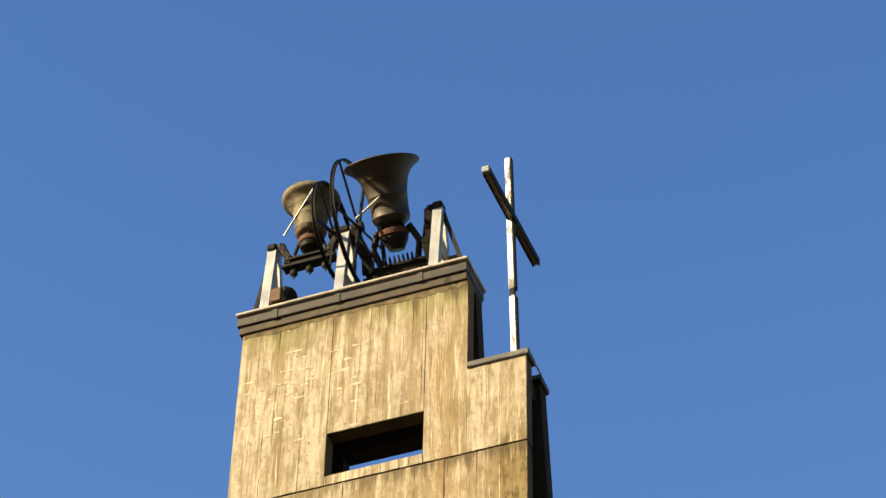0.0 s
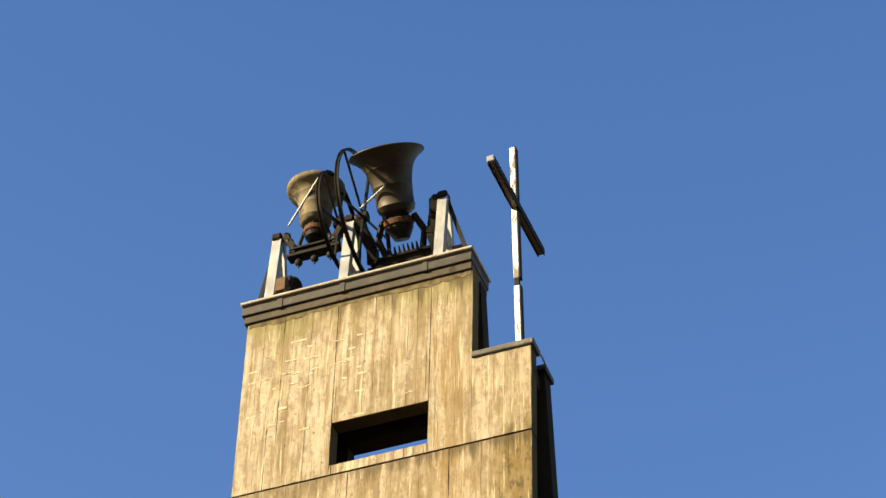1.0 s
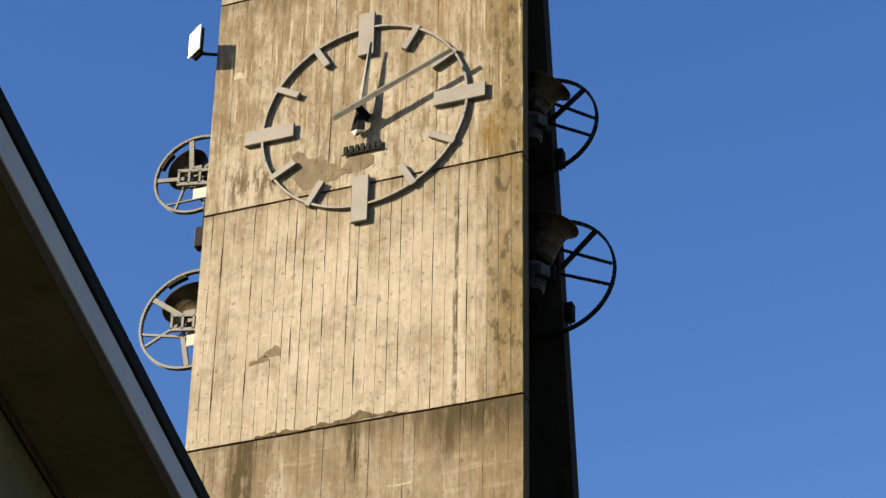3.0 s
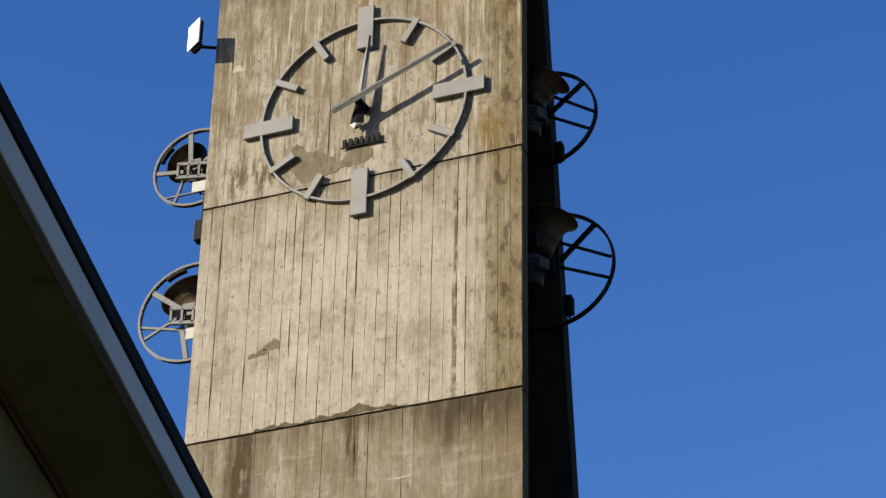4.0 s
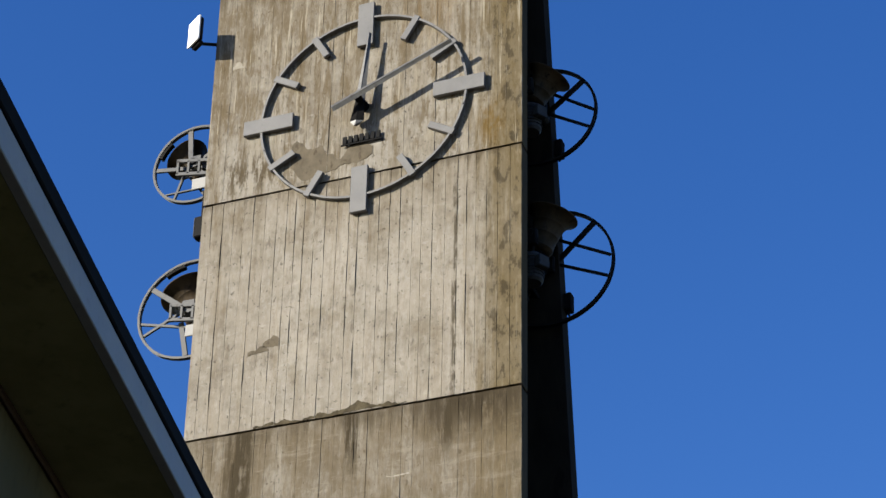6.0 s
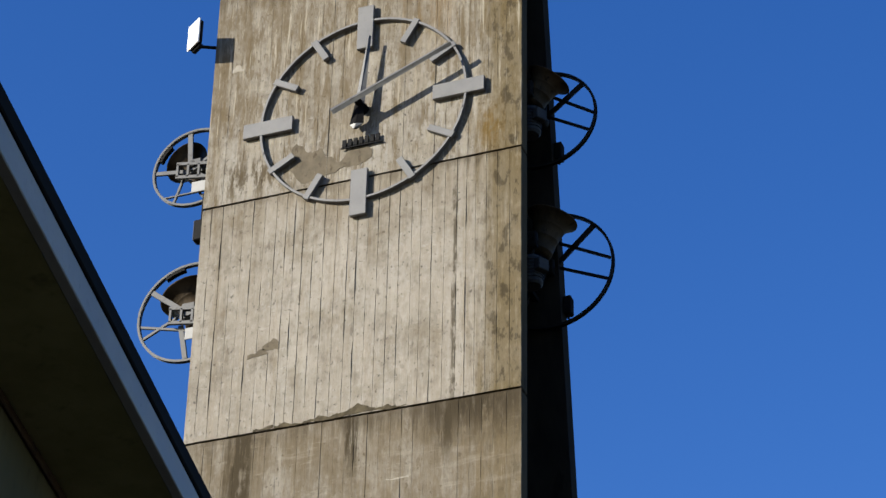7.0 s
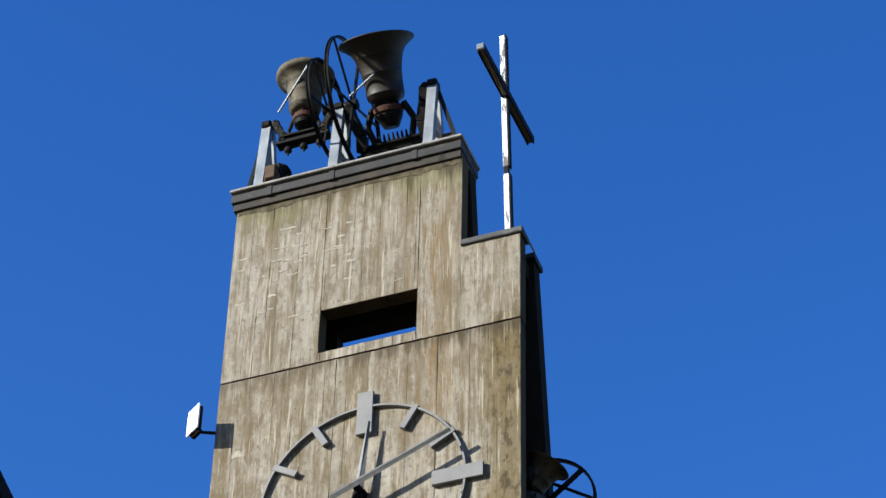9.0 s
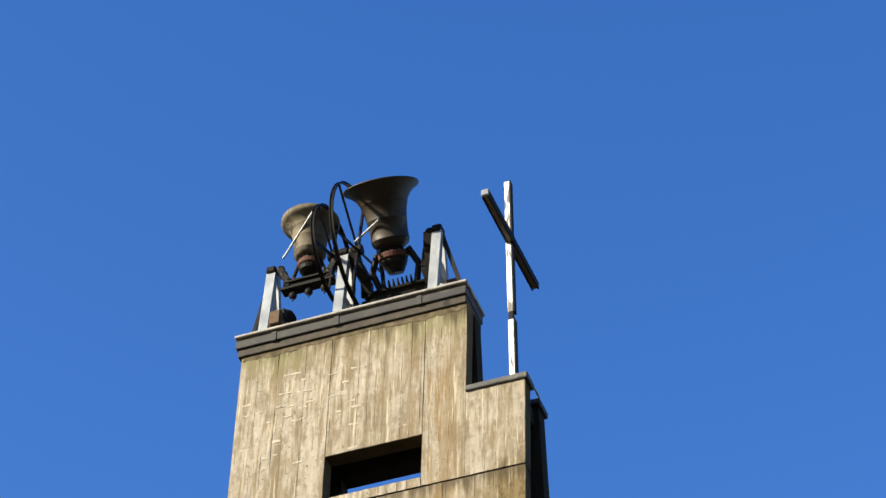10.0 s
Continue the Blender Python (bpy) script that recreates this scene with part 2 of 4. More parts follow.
MORTAR = simple_material("repair_mortar", (0.072, 0.058, 0.038), (0.118, 0.097, 0.067), 0.95, 0, 7, (1, 1, 0.6), 0.4, (0.062, 0.047, 0.029), (0.54, 0.68), spec=0.2)
FLASHING = simple_material("weathered_sheet_metal", (0.011, 0.0105, 0.0098), (0.023, 0.0215, 0.0195), 0.6, 0.1, 4, (1, 1, 1), 0.1, (0.05, 0.043, 0.033), (0.58, 0.74), spec=0.25)
DARK_FLASHING = simple_material("dark_sheet_metal", (0.02, 0.017, 0.013), (0.045, 0.037, 0.028), 0.7, 0.1, 4, (1, 1, 1), 0.1, (0.012, 0.01, 0.008), spec=0.15)
FLASHING_LIP = simple_material("pale_metal_edge", (0.12, 0.113, 0.10), (0.21, 0.20, 0.18), 0.6, 0.1, 7, (1, 1, 1), 0.1, (0.07, 0.06, 0.048))
LEAD = simple_material("grey_lead_sheet", (0.04, 0.04, 0.038), (0.075, 0.074, 0.069), 0.6, 0.1, 6, (1, 1, 1), 0.15, (0.03, 0.03, 0.022), spec=0.2)
GREY_METAL = simple_material("grey_painted_metal", (0.105, 0.1008, 0.0945), (0.1302, 0.126, 0.1197), 0.55, 0.0, 4, (1, 1, 1), 0.05)
WHEEL_GREY = simple_material("grey_wheel_paint", (0.0714, 0.0693, 0.0651), (0.1008, 0.0987, 0.0924), 0.5, 0.1, 6, (1, 1, 1), 0.08, (0.0462, 0.0378, 0.0294))
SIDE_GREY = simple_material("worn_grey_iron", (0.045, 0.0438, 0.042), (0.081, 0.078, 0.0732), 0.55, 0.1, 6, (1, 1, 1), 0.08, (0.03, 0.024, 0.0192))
DARK_METAL = simple_material("dark_and_shaded_metal", (0.0072, 0.0069, 0.0066), (0.0144, 0.0138, 0.0132), 0.65, 0.1, 9, (1, 1, 1), 0.1, spec=0.06)
MOTOR_GREY = simple_material("grey_motor_paint", (0.022, 0.022, 0.022), (0.042, 0.042, 0.041), 0.6, 0.1, 9, (1, 1, 1), 0.1, (0.015, 0.013, 0.011), spec=0.15)
BROWN_BOX = simple_material("rust_brown_paint", (0.036, 0.0192, 0.0096), (0.063, 0.036, 0.018), 0.7, 0.0, 9, (1, 1, 1), 0.15, (0.024, 0.0132, 0.0078), spec=0.2)
GALVANISED = simple_material("galvanised_steel", (0.125, 0.138, 0.15), (0.195, 0.21, 0.222), 0.5, 0.3, 6, (1, 1, 0.4), 0.1, (0.12, 0.118, 0.112))
BLACK_STEEL = simple_material("blackened_steel", (0.005, 0.00475, 0.0045), (0.0105, 0.01, 0.009), 0.55, 0.2, 10, (1, 1, 1), 0.15, (0.0175, 0.012, 0.008), spec=0.06)
BRONZE = simple_material("weathered_bronze", (0.0372, 0.0306, 0.0204), (0.105, 0.0882, 0.0588), 0.75, 0.0, 5, (1, 1, 0.5), 0.3, (0.021, 0.018, 0.0126), (0.55, 0.66), spec=0.2)
BRONZE_DARK = simple_material("dark_patinated_bronze", (0.026, 0.019, 0.011), (0.066, 0.047, 0.028), 0.65, 0.1, 6, (1, 1, 0.5), 0.2, (0.016, 0.013, 0.009), spec=0.08)
BRONZE_BROWN = simple_material("brown_bronze", (0.0055, 0.00358, 0.00165), (0.0176, 0.011, 0.00468), 0.6, 0.0, 5, (1, 1, 0.5), 0.3, (0.0088, 0.00825, 0.0055), (0.55, 0.66), spec=0.25)
RED_IRON = simple_material("rust_red_iron", (0.03, 0.0108, 0.0072), (0.057, 0.0216, 0.0126), 0.8, 0.0, 14, (1, 1, 1), 0.2, spec=0.2)
STEEL = simple_material("brown_weathered_metal", (0.075, 0.0525, 0.0285), (0.12, 0.0863, 0.0488), 0.5, 0.2, 9, (1, 1, 1), 0.1, (0.105, 0.09, 0.0675))
WHITE = simple_material("white_enamel", (0.78, 0.78, 0.77), (0.84, 0.84, 0.83), 0.4, 0.0, 5, (1, 1, 1), 0.05)
def cross_material():
    """White paint with dark patches painted in for reflections and shade."""
    m = Mat("mirror_patched_white", 0.4)
    m.b.inputs["Specular IOR Level"].default_value = 0.4
    # noise patches that take the place of mirrored surroundings on the post
    worn = m.noise(7, (2.2, 2.2, 0.45), 6, 0.7, gain=1.8)
    fine = m.noise(40, (1, 1, 0.5), 4)
    tone = m.mix(m.ramp(fine, 0.4, 0.7), (0.64, 0.65, 0.66), (0.46, 0.47, 0.49))
    tone = m.mix(m.ramp(worn, 0.57, 0.64), tone, (0.085, 0.08, 0.075))
    m.colour(tone)
    m.rough(m.ramp(worn, 0.5, 0.7, 0.35, 0.7))
    m.bump(worn, 0.2, 0.004)
    return m.m


CROSS_WHITE = cross_material()
SOFFIT = simple_material("stained_soffit_render", (0.20, 0.18, 0.072), (0.275, 0.248, 0.108), 0.95, 0, 2, (1, 1, 1), 0.3, (0.15, 0.13, 0.058), spec=0.1)
RENDER_WALL = simple_material("ochre_stained_render", (0.078, 0.066, 0.037), (0.112, 0.094, 0.054), 0.95, 0, 2, (1, 1, 0.4), 0.3, (0.055, 0.044, 0.025), spec=0.05)
FASCIA = simple_material("grey_fascia_paint", (0.252, 0.245, 0.231), (0.301, 0.294, 0.28), 0.6, 0.0, 3, (1, 1, 1), 0.06, spec=0.2)
GUTTER = simple_material("black_roof_edge", (0.006, 0.006, 0.005), (0.012, 0.011, 0.01), 0.9, 0.0, 5, (1, 1, 1), 0.08, spec=0.05)
TILE = simple_material("clay_roof_tile", (0.125, 0.055, 0.035), (0.18, 0.09, 0.055), 0.85, 0, 6, (1, 1, 1), 0.3)
PAVING = simple_material("worn_asphalt", (0.0338, 0.0279, 0.0189), (0.054, 0.045, 0.0306), 0.92, 0, 0.6, (1, 1, 1), 0.4, (0.018, 0.0162, 0.0135))


# ---- building blocks ----
def part(name, bm, material, parent=None, label="", smooth=False):
    me = bpy.data.meshes.new(name)
    bmesh.ops.recalc_face_normals(bm, faces=bm.faces)
    bm.to_mesh(me)
    bm.free()
    if smooth:
        me.shade_smooth()
    me.materials.append(material)
    ob = new(name, me)
    ob.parent = parent
    if label:
        tagged(ob, label)
    return ob


def thing(name, label, category, m=None, group="", kind=""):
    ob = new(name)
    ob.empty_display_size = 0.2
    if m is not None:
        ob.matrix_world = m
    return tagged(ob, label, category, group, kind)


def box(bm, x0, x1, y0, y1, z0, z1, bevel=0.0, m=None):
    geo = bmesh.ops.create_cube(bm, size=1.0, matrix=Matrix.Translation(((x0 + x1) / 2, (y0 + y1) / 2, (z0 + z1) / 2)) @ Matrix.Diagonal((x1 - x0, y1 - y0, z1 - z0, 1)))
    vs = geo["verts"]
    if bevel:
        es = list({e for v in vs for e in v.link_edges})
        out = bmesh.ops.bevel(bm, geom=es, offset=bevel, segments=1, affect='EDGES')
        vs = list({v for f in out["faces"] for v in f.verts} | {v for v in vs if v.is_valid})
        vs = list({w for v in vs for f in v.link_faces for w in f.verts})
    if m is not None:
        bmesh.ops.transform(bm, matrix=m, verts=vs)
    return bm


def cube(*a, **k):
    return box(bmesh.new(), *a, **k)


def rod(bm, a, b, r, r2=None, seg=10):
    a, b = Vector(a), Vector(b)
    d = b - a
    m = Matrix.Translation((a + b) / 2) @ d.to_track_quat('Z', 'Y').to_matrix().to_4x4()
    bmesh.ops.create_cone(bm, cap_ends=True, segments=seg, radius1=r, radius2=r if r2 is None else r2, depth=d.length, matrix=m)
    return bm


def bar(bm, a, b, w, h, side=(0, 0, 1)):
    """A rectangular bar from a to b; w across, h along 'side'."""
    a, b = Vector(a), Vector(b)
    d = (b - a)
    zax = d.normalized()
    s = Vector(side)
    yax = (s - zax * s.dot(zax)).normalized()
    xax = yax.cross(zax)
    m = Matrix((xax, yax, zax)).transposed().to_4x4()
    m.translation = (a + b) / 2
    return box(bm, -w / 2, w / 2, -h / 2, h / 2, -d.length / 2, d.length / 2, min(w, h) * 0.08, m)


def lathe(profile, seg=40, axis=None):
    """Turns (radius, height) pairs round z."""
    bm = bmesh.new()
    rings = []
    for r, z in profile:
        if r < 1e-5:
            rings.append([bm.verts.new((0, 0, z))])
        else:
            rings.append([bm.verts.new((r * math.cos(2 * math.pi * i / seg), r * math.sin(2 * math.pi * i / seg), z)) for i in range(seg)])
    for p, q in zip(rings, rings[1:]):
        for i in range(seg):
            j = (i + 1) % seg
            loop = [p[i % len(p)], p[j % len(p)], q[j % len(q)], q[i % len(q)]]
            loop = list(dict.fromkeys(loop))
            if len(loop) > 2:
                bm.faces.new(loop)
    return bm


def hoop(bm, r, w, t, m, seg=64):
    """A flat ring of section w (along the axle, z) by t (radial), turned by m."""
    rings = []
    for i in range(seg):
        a = 2 * math.pi * i / seg
        c, s = math.cos(a), math.sin(a)
        rings.append([bm.verts.new(m @ Vector((rr * c, rr * s, zz))) for rr, zz in ((r - t / 2, -w / 2), (r + t / 2, -w / 2), (r + t / 2, w / 2), (r - t / 2, w / 2))])
    for i in range(seg):
        p, q = rings[i], rings[(i + 1) % seg]
        for k in range(4):
            bm.faces.new((p[k], p[(k + 1) % 4], q[(k + 1) % 4], q[k]))
    return bm


# ---- ground ----
bm = bmesh.new()
bmesh.ops.create_grid(bm, x_segments=8, y_segments=8, size=2500)
tagged(part("ground", bm, PAVING), "worn dark asphalt round the church and tower", "ground", kind="structure")

# ---- bell tower ----
XL, XR, XS = -1.555, 1.513, 0.907
Z_STEP, Z_TOP = 18.43, 19.66
SLOT = (-0.54, 0.465, 17.478, 18.01)
T_FRONT = 0.165


def rear_y(z):
    return 0.56 + 0.147 * (18.44 - z)


tower = thing("bell_tower", "tall board-marked concrete bell tower with rain-stained faces", "bell tower")


def cells(xs, zs, filled, front, back):
    """One welded slab made of the filled cells between the lines xs and zs."""
    bm = bmesh.new()
    grid = {}

    def vert(i, k, side):
        if (i, k, side) not in grid:
            grid[i, k, side] = bm.verts.new((xs[i], (front, back)[side](zs[k]), zs[k]))
        return grid[i, k, side]

    for i in range(len(xs) - 1):
        for k in range(len(zs) - 1):
            if not filled(i, k):
                continue
            for side in (0, 1):
                bm.faces.new([vert(*c, side) for c in ((i, k), (i + 1, k), (i + 1, k + 1), (i, k + 1))])
            for di, dk, c, d in ((-1, 0, (i, k), (i, k + 1)), (1, 0, (i + 1, k), (i + 1, k + 1)), (0, -1, (i, k), (i + 1, k)), (0, 1, (i, k + 1), (i + 1, k + 1))):
                a, b = i + di, k + dk
                if not (0 <= a < len(xs) - 1 and 0 <= b < len(zs) - 1 and filled(a, b)):
                    bm.faces.new((vert(*c, 0), vert(*d, 0), vert(*d, 1), vert(*c, 1)))
    return bm


lifts = []
GAP = 0.011
FACE = 0.006
for z0, z1 in zip(JOINTS, JOINTS[1:]):
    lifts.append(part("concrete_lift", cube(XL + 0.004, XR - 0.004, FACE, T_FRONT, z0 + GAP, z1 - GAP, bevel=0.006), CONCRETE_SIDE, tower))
bm = cells([XL + 0.004, SLOT[0], SLOT[1], XS, XR - 0.004], [17.353 + GAP, SLOT[2], SLOT[3], Z_STEP, Z_TOP],
           lambda i, k: (i, k) not in ((1, 1), (3, 3)), lambda z: FACE, lambda z: T_FRONT)
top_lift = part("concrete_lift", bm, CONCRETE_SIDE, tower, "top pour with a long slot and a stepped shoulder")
lifts.append(top_lift)
part("joint_core", cube(XL + 0.03, XR - 0.03, 0.035, T_FRONT - 0.02, 0.0, 17.36), CONCRETE_SHADED, tower, "recessed dark joint concrete")
# rear wall, leaning in towards the top
RS = (-0.555, 0.45, 17.50, 18.09)
bm = cells([XL, RS[0], RS[1], XS, XR], [0.0, RS[2], RS[3], Z_STEP - 0.02, Z_TOP],
           lambda i, k: (i, k) not in ((1, 1), (3, 3)), lambda z: rear_y(z) - 0.17, rear_y)
part("rear_wall", bm, CONCRETE_SHADED, tower, "rear slab in shade-dark concrete leaning towards the front")
# core between the slabs, set back from both sides
for x0, x1 in ((-1.05, -0.9), (0.85, 1.0)):
    part("core_wall", cells([x0, x1], [0.0, 18.14], lambda i, k: True, lambda z: T_FRONT, lambda z: rear_y(z) - 0.17), CONCRETE_SHADED, tower)
part("deck", cube(XL + 0.02, XS - 0.02, T_FRONT, rear_y(19.5) - 0.17, 19.45, 19.6), CONCRETE_SHADED, tower)
part("deck", cube(XS, XR - 0.05, T_FRONT, rear_y(18.3) - 0.17, 18.15, 18.35), CONCRETE_SHADED, tower)

# caps of folded sheet metal
CAP_Y0, CAP_Y1, CAP_X0, CAP_X1, CAP_Z = -0.085, 0.47, -1.62, 0.925, 19.89
cap = part("roof_cap", cube(CAP_X0 + 0.014, CAP_X1 - 0.014, CAP_Y0 + 0.026, CAP_Y1 - 0.026, 19.72, CAP_Z - 0.062, bevel=0.006), FLASHING, tower, "folded weathered sheet-metal cap")
part("drip_edge", cube(CAP_X0, CAP_X1, CAP_Y0, CAP_Y1, CAP_Z - 0.034, CAP_Z, bevel=0.007), FLASHING_LIP, cap, "pale cap edge")
# black filler that paints the line of shade beneath the lip
part("shadow_gap", cube(CAP_X0 + 0.05, CAP_X1 - 0.05, CAP_Y0 + 0.07, CAP_Y1 - 0.06, CAP_Z - 0.064, CAP_Z - 0.033), BLACK_STEEL, cap)
part("apron", cube(CAP_X0 + 0.035, CAP_X1 - 0.025, CAP_Y0 + 0.055, CAP_Y1 - 0.045, 19.625, 19.722, bevel=0.005), DARK_FLASHING, cap, "dark lower fold")
for x in (-1.18, -0.49, 0.41):
    part("seam", cube(x - 0.03, x + 0.03, CAP_Y0 + 0.018, CAP_Y1 - 0.02, 19.71, CAP_Z - 0.058, bevel=0.003), FLASHING, cap)
step_cap = part("shoulder_cap", cube(XS - 0.0, XR + 0.03, -0.03, T_FRONT + 0.03, Z_STEP - 0.01, Z_STEP + 0.06, bevel=0.008), LEAD, tower, "sheet-metal cap on the shoulder")
part("rear_cap", cube(XS, XR + 0.03, 0.34, 0.60, Z_STEP - 0.04, Z_STEP + 0.03, bevel=0.008), FLASHING, tower, "dark cap on the rear slab")

# ---- church wing with its eaves ----
E0, E1 = Vector((3.464, -11.173, 7.0)), Vector((2.887, -8.182, 7.0))
run = (E1 - E0).normalized()
inw = Vector((-run.y, run.x, 0.0))
wing_m = Matrix((run, inw, Vector((0, 0, 1)))).transposed().to_4x4()
wing_m.translation = (E0.x, E0.y, 0)
wing = thing("church_wing", "low church wing with a deep shaded eaves soffit", "church", wing_m)
L0, L1, DEPTH = -4.0, 6.2, 9.0
part("wall", cube(L0 + 0.7, L1 - 0.7, 0.51, DEPTH - 0.7, 0.0, 6.786), RENDER_WALL, wing, "stained ochre rendered wall")
part("wall_moulding", cube(L0 + 0.7, L1 - 0.7, 0.488, 0.508, 6.745, 6.786, bevel=0.006), BROWN_BOX, wing, "brown moulding under the soffit")
part("soffit", cube(L0 + 0.05, L1 - 0.05, 0.05, DEPTH, 6.79, 6.855), SOFFIT, wing, "stained olive-brown soffit")
part("fascia", cube(L0 + 0.03, L1 - 0.03, 0.0, 0.048, 6.784, 6.915, bevel=0.004), FASCIA, wing, "pale grey fascia board")
part("gutter", cube(L0, L1, -0.012, 0.11, 6.917, 7.0, bevel=0.006), GUTTER, wing, "black metal roof edge")
bm = bmesh.new()
vs = [bm.verts.new(v) for v in ((L0, 0.04, 7.004), (L1, 0.04, 7.004), (L1, DEPTH, 7.004), (L0, DEPTH, 7.004), (L0 + 1.5, DEPTH / 2, 8.3), (L1 - 1.5, DEPTH / 2, 8.3))]
for f in ((0, 1, 5, 4), (1, 2, 5), (2, 3, 4, 5), (3, 0, 4), (3, 2, 1, 0)):
    bm.faces.new([vs[i] for i in f])
part("roof", bm, TILE, wing, "low hipped tile roof")

# ---- clock ----
ZC = 15.64
clock = thing("tower_clock", "large open grey metal clock without a dial plate", "clock", pose(0, 0, ZC))
part("ring", hoop(bmesh.new(), 1.0, 0.044, 0.021, pose(0, -0.026, 0, 90), 96), GREY_METAL, clock)
for k in range(12):
    a = radians(30 * k)
    m = Matrix.Rotation(a, 4, 'Y')
    if k % 3 == 0:
        part("hour_block", cube(-0.079, 0.079, -0.052, -0.012, 0.684, 1.176, bevel=0.004, m=m), GREY_METAL, clock)
    else:
        part("hour_bar", cube(-0.033, 0.033, -0.055, -0.012, 0.755, 1.03, bevel=0.004, m=m), GREY_METAL, clock)


def hand(name, length, tail, w0, w1, y, turn, paint=WHEEL_GREY, parent=None):
    bm = bmesh.new()
    sec = ((-1, 0), (0, -0.02), (1, 0), (0, 0.016))
    ends = []
    for z, w in ((-tail, w0), (length, w1)):
        ends.append([bm.verts.new((sx * w / 2, sy, z)) for sx, sy in sec])
    for i in range(4):
        bm.faces.new((ends[0][i], ends[0][(i + 1) % 4], ends[1][(i + 1) % 4], ends[1][i]))
    bm.faces.new(ends[0])
    bm.faces.new(ends[1])
    bmesh.ops.transform(bm, matrix=Matrix.Translation((0, y, 0)) @ Matrix.Rotation(radians(turn), 4, 'Y'), verts=bm.verts)
    return part(name, bm, paint, parent or clock)


hand("minute_hand", 0.99, 0.25, 0.08, 0.06, -0.20, 66.6)
hour = hand("hour_hand", 0.76, 0.0, 0.10, 0.03, -0.105, 5.5)
hand("tail", 0.03, 0.22, 0.14, 0.085, -0.105, 5.5, CLOCK_BLACK, hour)
hand("tail_tip", -0.222, 0.27, 0.05, 0.135, -0.105, 5.5, WHEEL_GREY, hour)
bm = bmesh.new()
rod(bm, (0, 0.02, 0), (0, -0.185, 0), 0.035, seg=16)
rod(bm, (0, 0.02, 0), (0, -0.05, 0), 0.05, seg=20)
part("hub", bm, CLOCK_BLACK, clock, "black axle of the hands")

# maker's name in raised letters, shown as plain bars
for i in range(7):
    x = -0.185 + i * 0.054
    part("letter_bar", cube(x, x + 0.04, -0.035, -0.015, -0.395, -0.315, bevel=0.003), DARK_METAL, clock)
    part("letter_pin", cube(x + 0.012, x + 0.026, -0.02, 0.012, -0.37, -0.34), DARK_METAL, clock)
part("letter_rail", cube(-0.2, 0.2, -0.03, -0.016, -0.408, -0.397), DARK_METAL, clock)
for k in range(12):
    a = radians(30 * k + 13)
    p = Vector((math.sin(a), 0, math.cos(a)))
    part("standoff", rod(bmesh.new(), p + Vector((0, -0.048, 0)), p + Vector((0, 0.012, 0)), 0.012, seg=8), GREY_METAL, clock)


# ---- bells ----
def bell_shape(r, h, fat=0.0):
    """A bell hanging from its crown at z = 0; fat: 1 for a stout body with a thick rolled lip."""
    lip = min(1.0, 2 * fat)
    outer = [(0.0, 1.0), (0.22, 0.995), (0.38, 0.97), (0.47, 0.925), (0.495, 0.87), (0.503, 0.866), (0.503, 0.85), (0.495, 0.845), (0.50, 0.70),
             (0.522, 0.55), (0.528, 0.547), (0.528, 0.53), (0.525, 0.525), (0.56, 0.40), (0.615, 0.27), (0.622, 0.267), (0.625, 0.25), (0.63, 0.24),
             (0.73, 0.13 + 0.04 * lip), (0.88, 0.045 + 0.075 * lip), (0.97, 0.014 + 0.08 * lip), (1.0, 0.05 * lip), (0.99, -0.016), (0.96, -0.02)]
    inner = [(0.92, -0.006), (0.82, 0.045), (0.66, 0.16), (0.54, 0.33), (0.47, 0.53), (0.445, 0.78), (0.40, 0.90), (0.25, 0.95), (0.0, 0.955)]
    return lathe([((a + fat * 0.36 * a * (1 - a)) * r, (b - 1.0) * h) for a, b in outer + inner], 48)


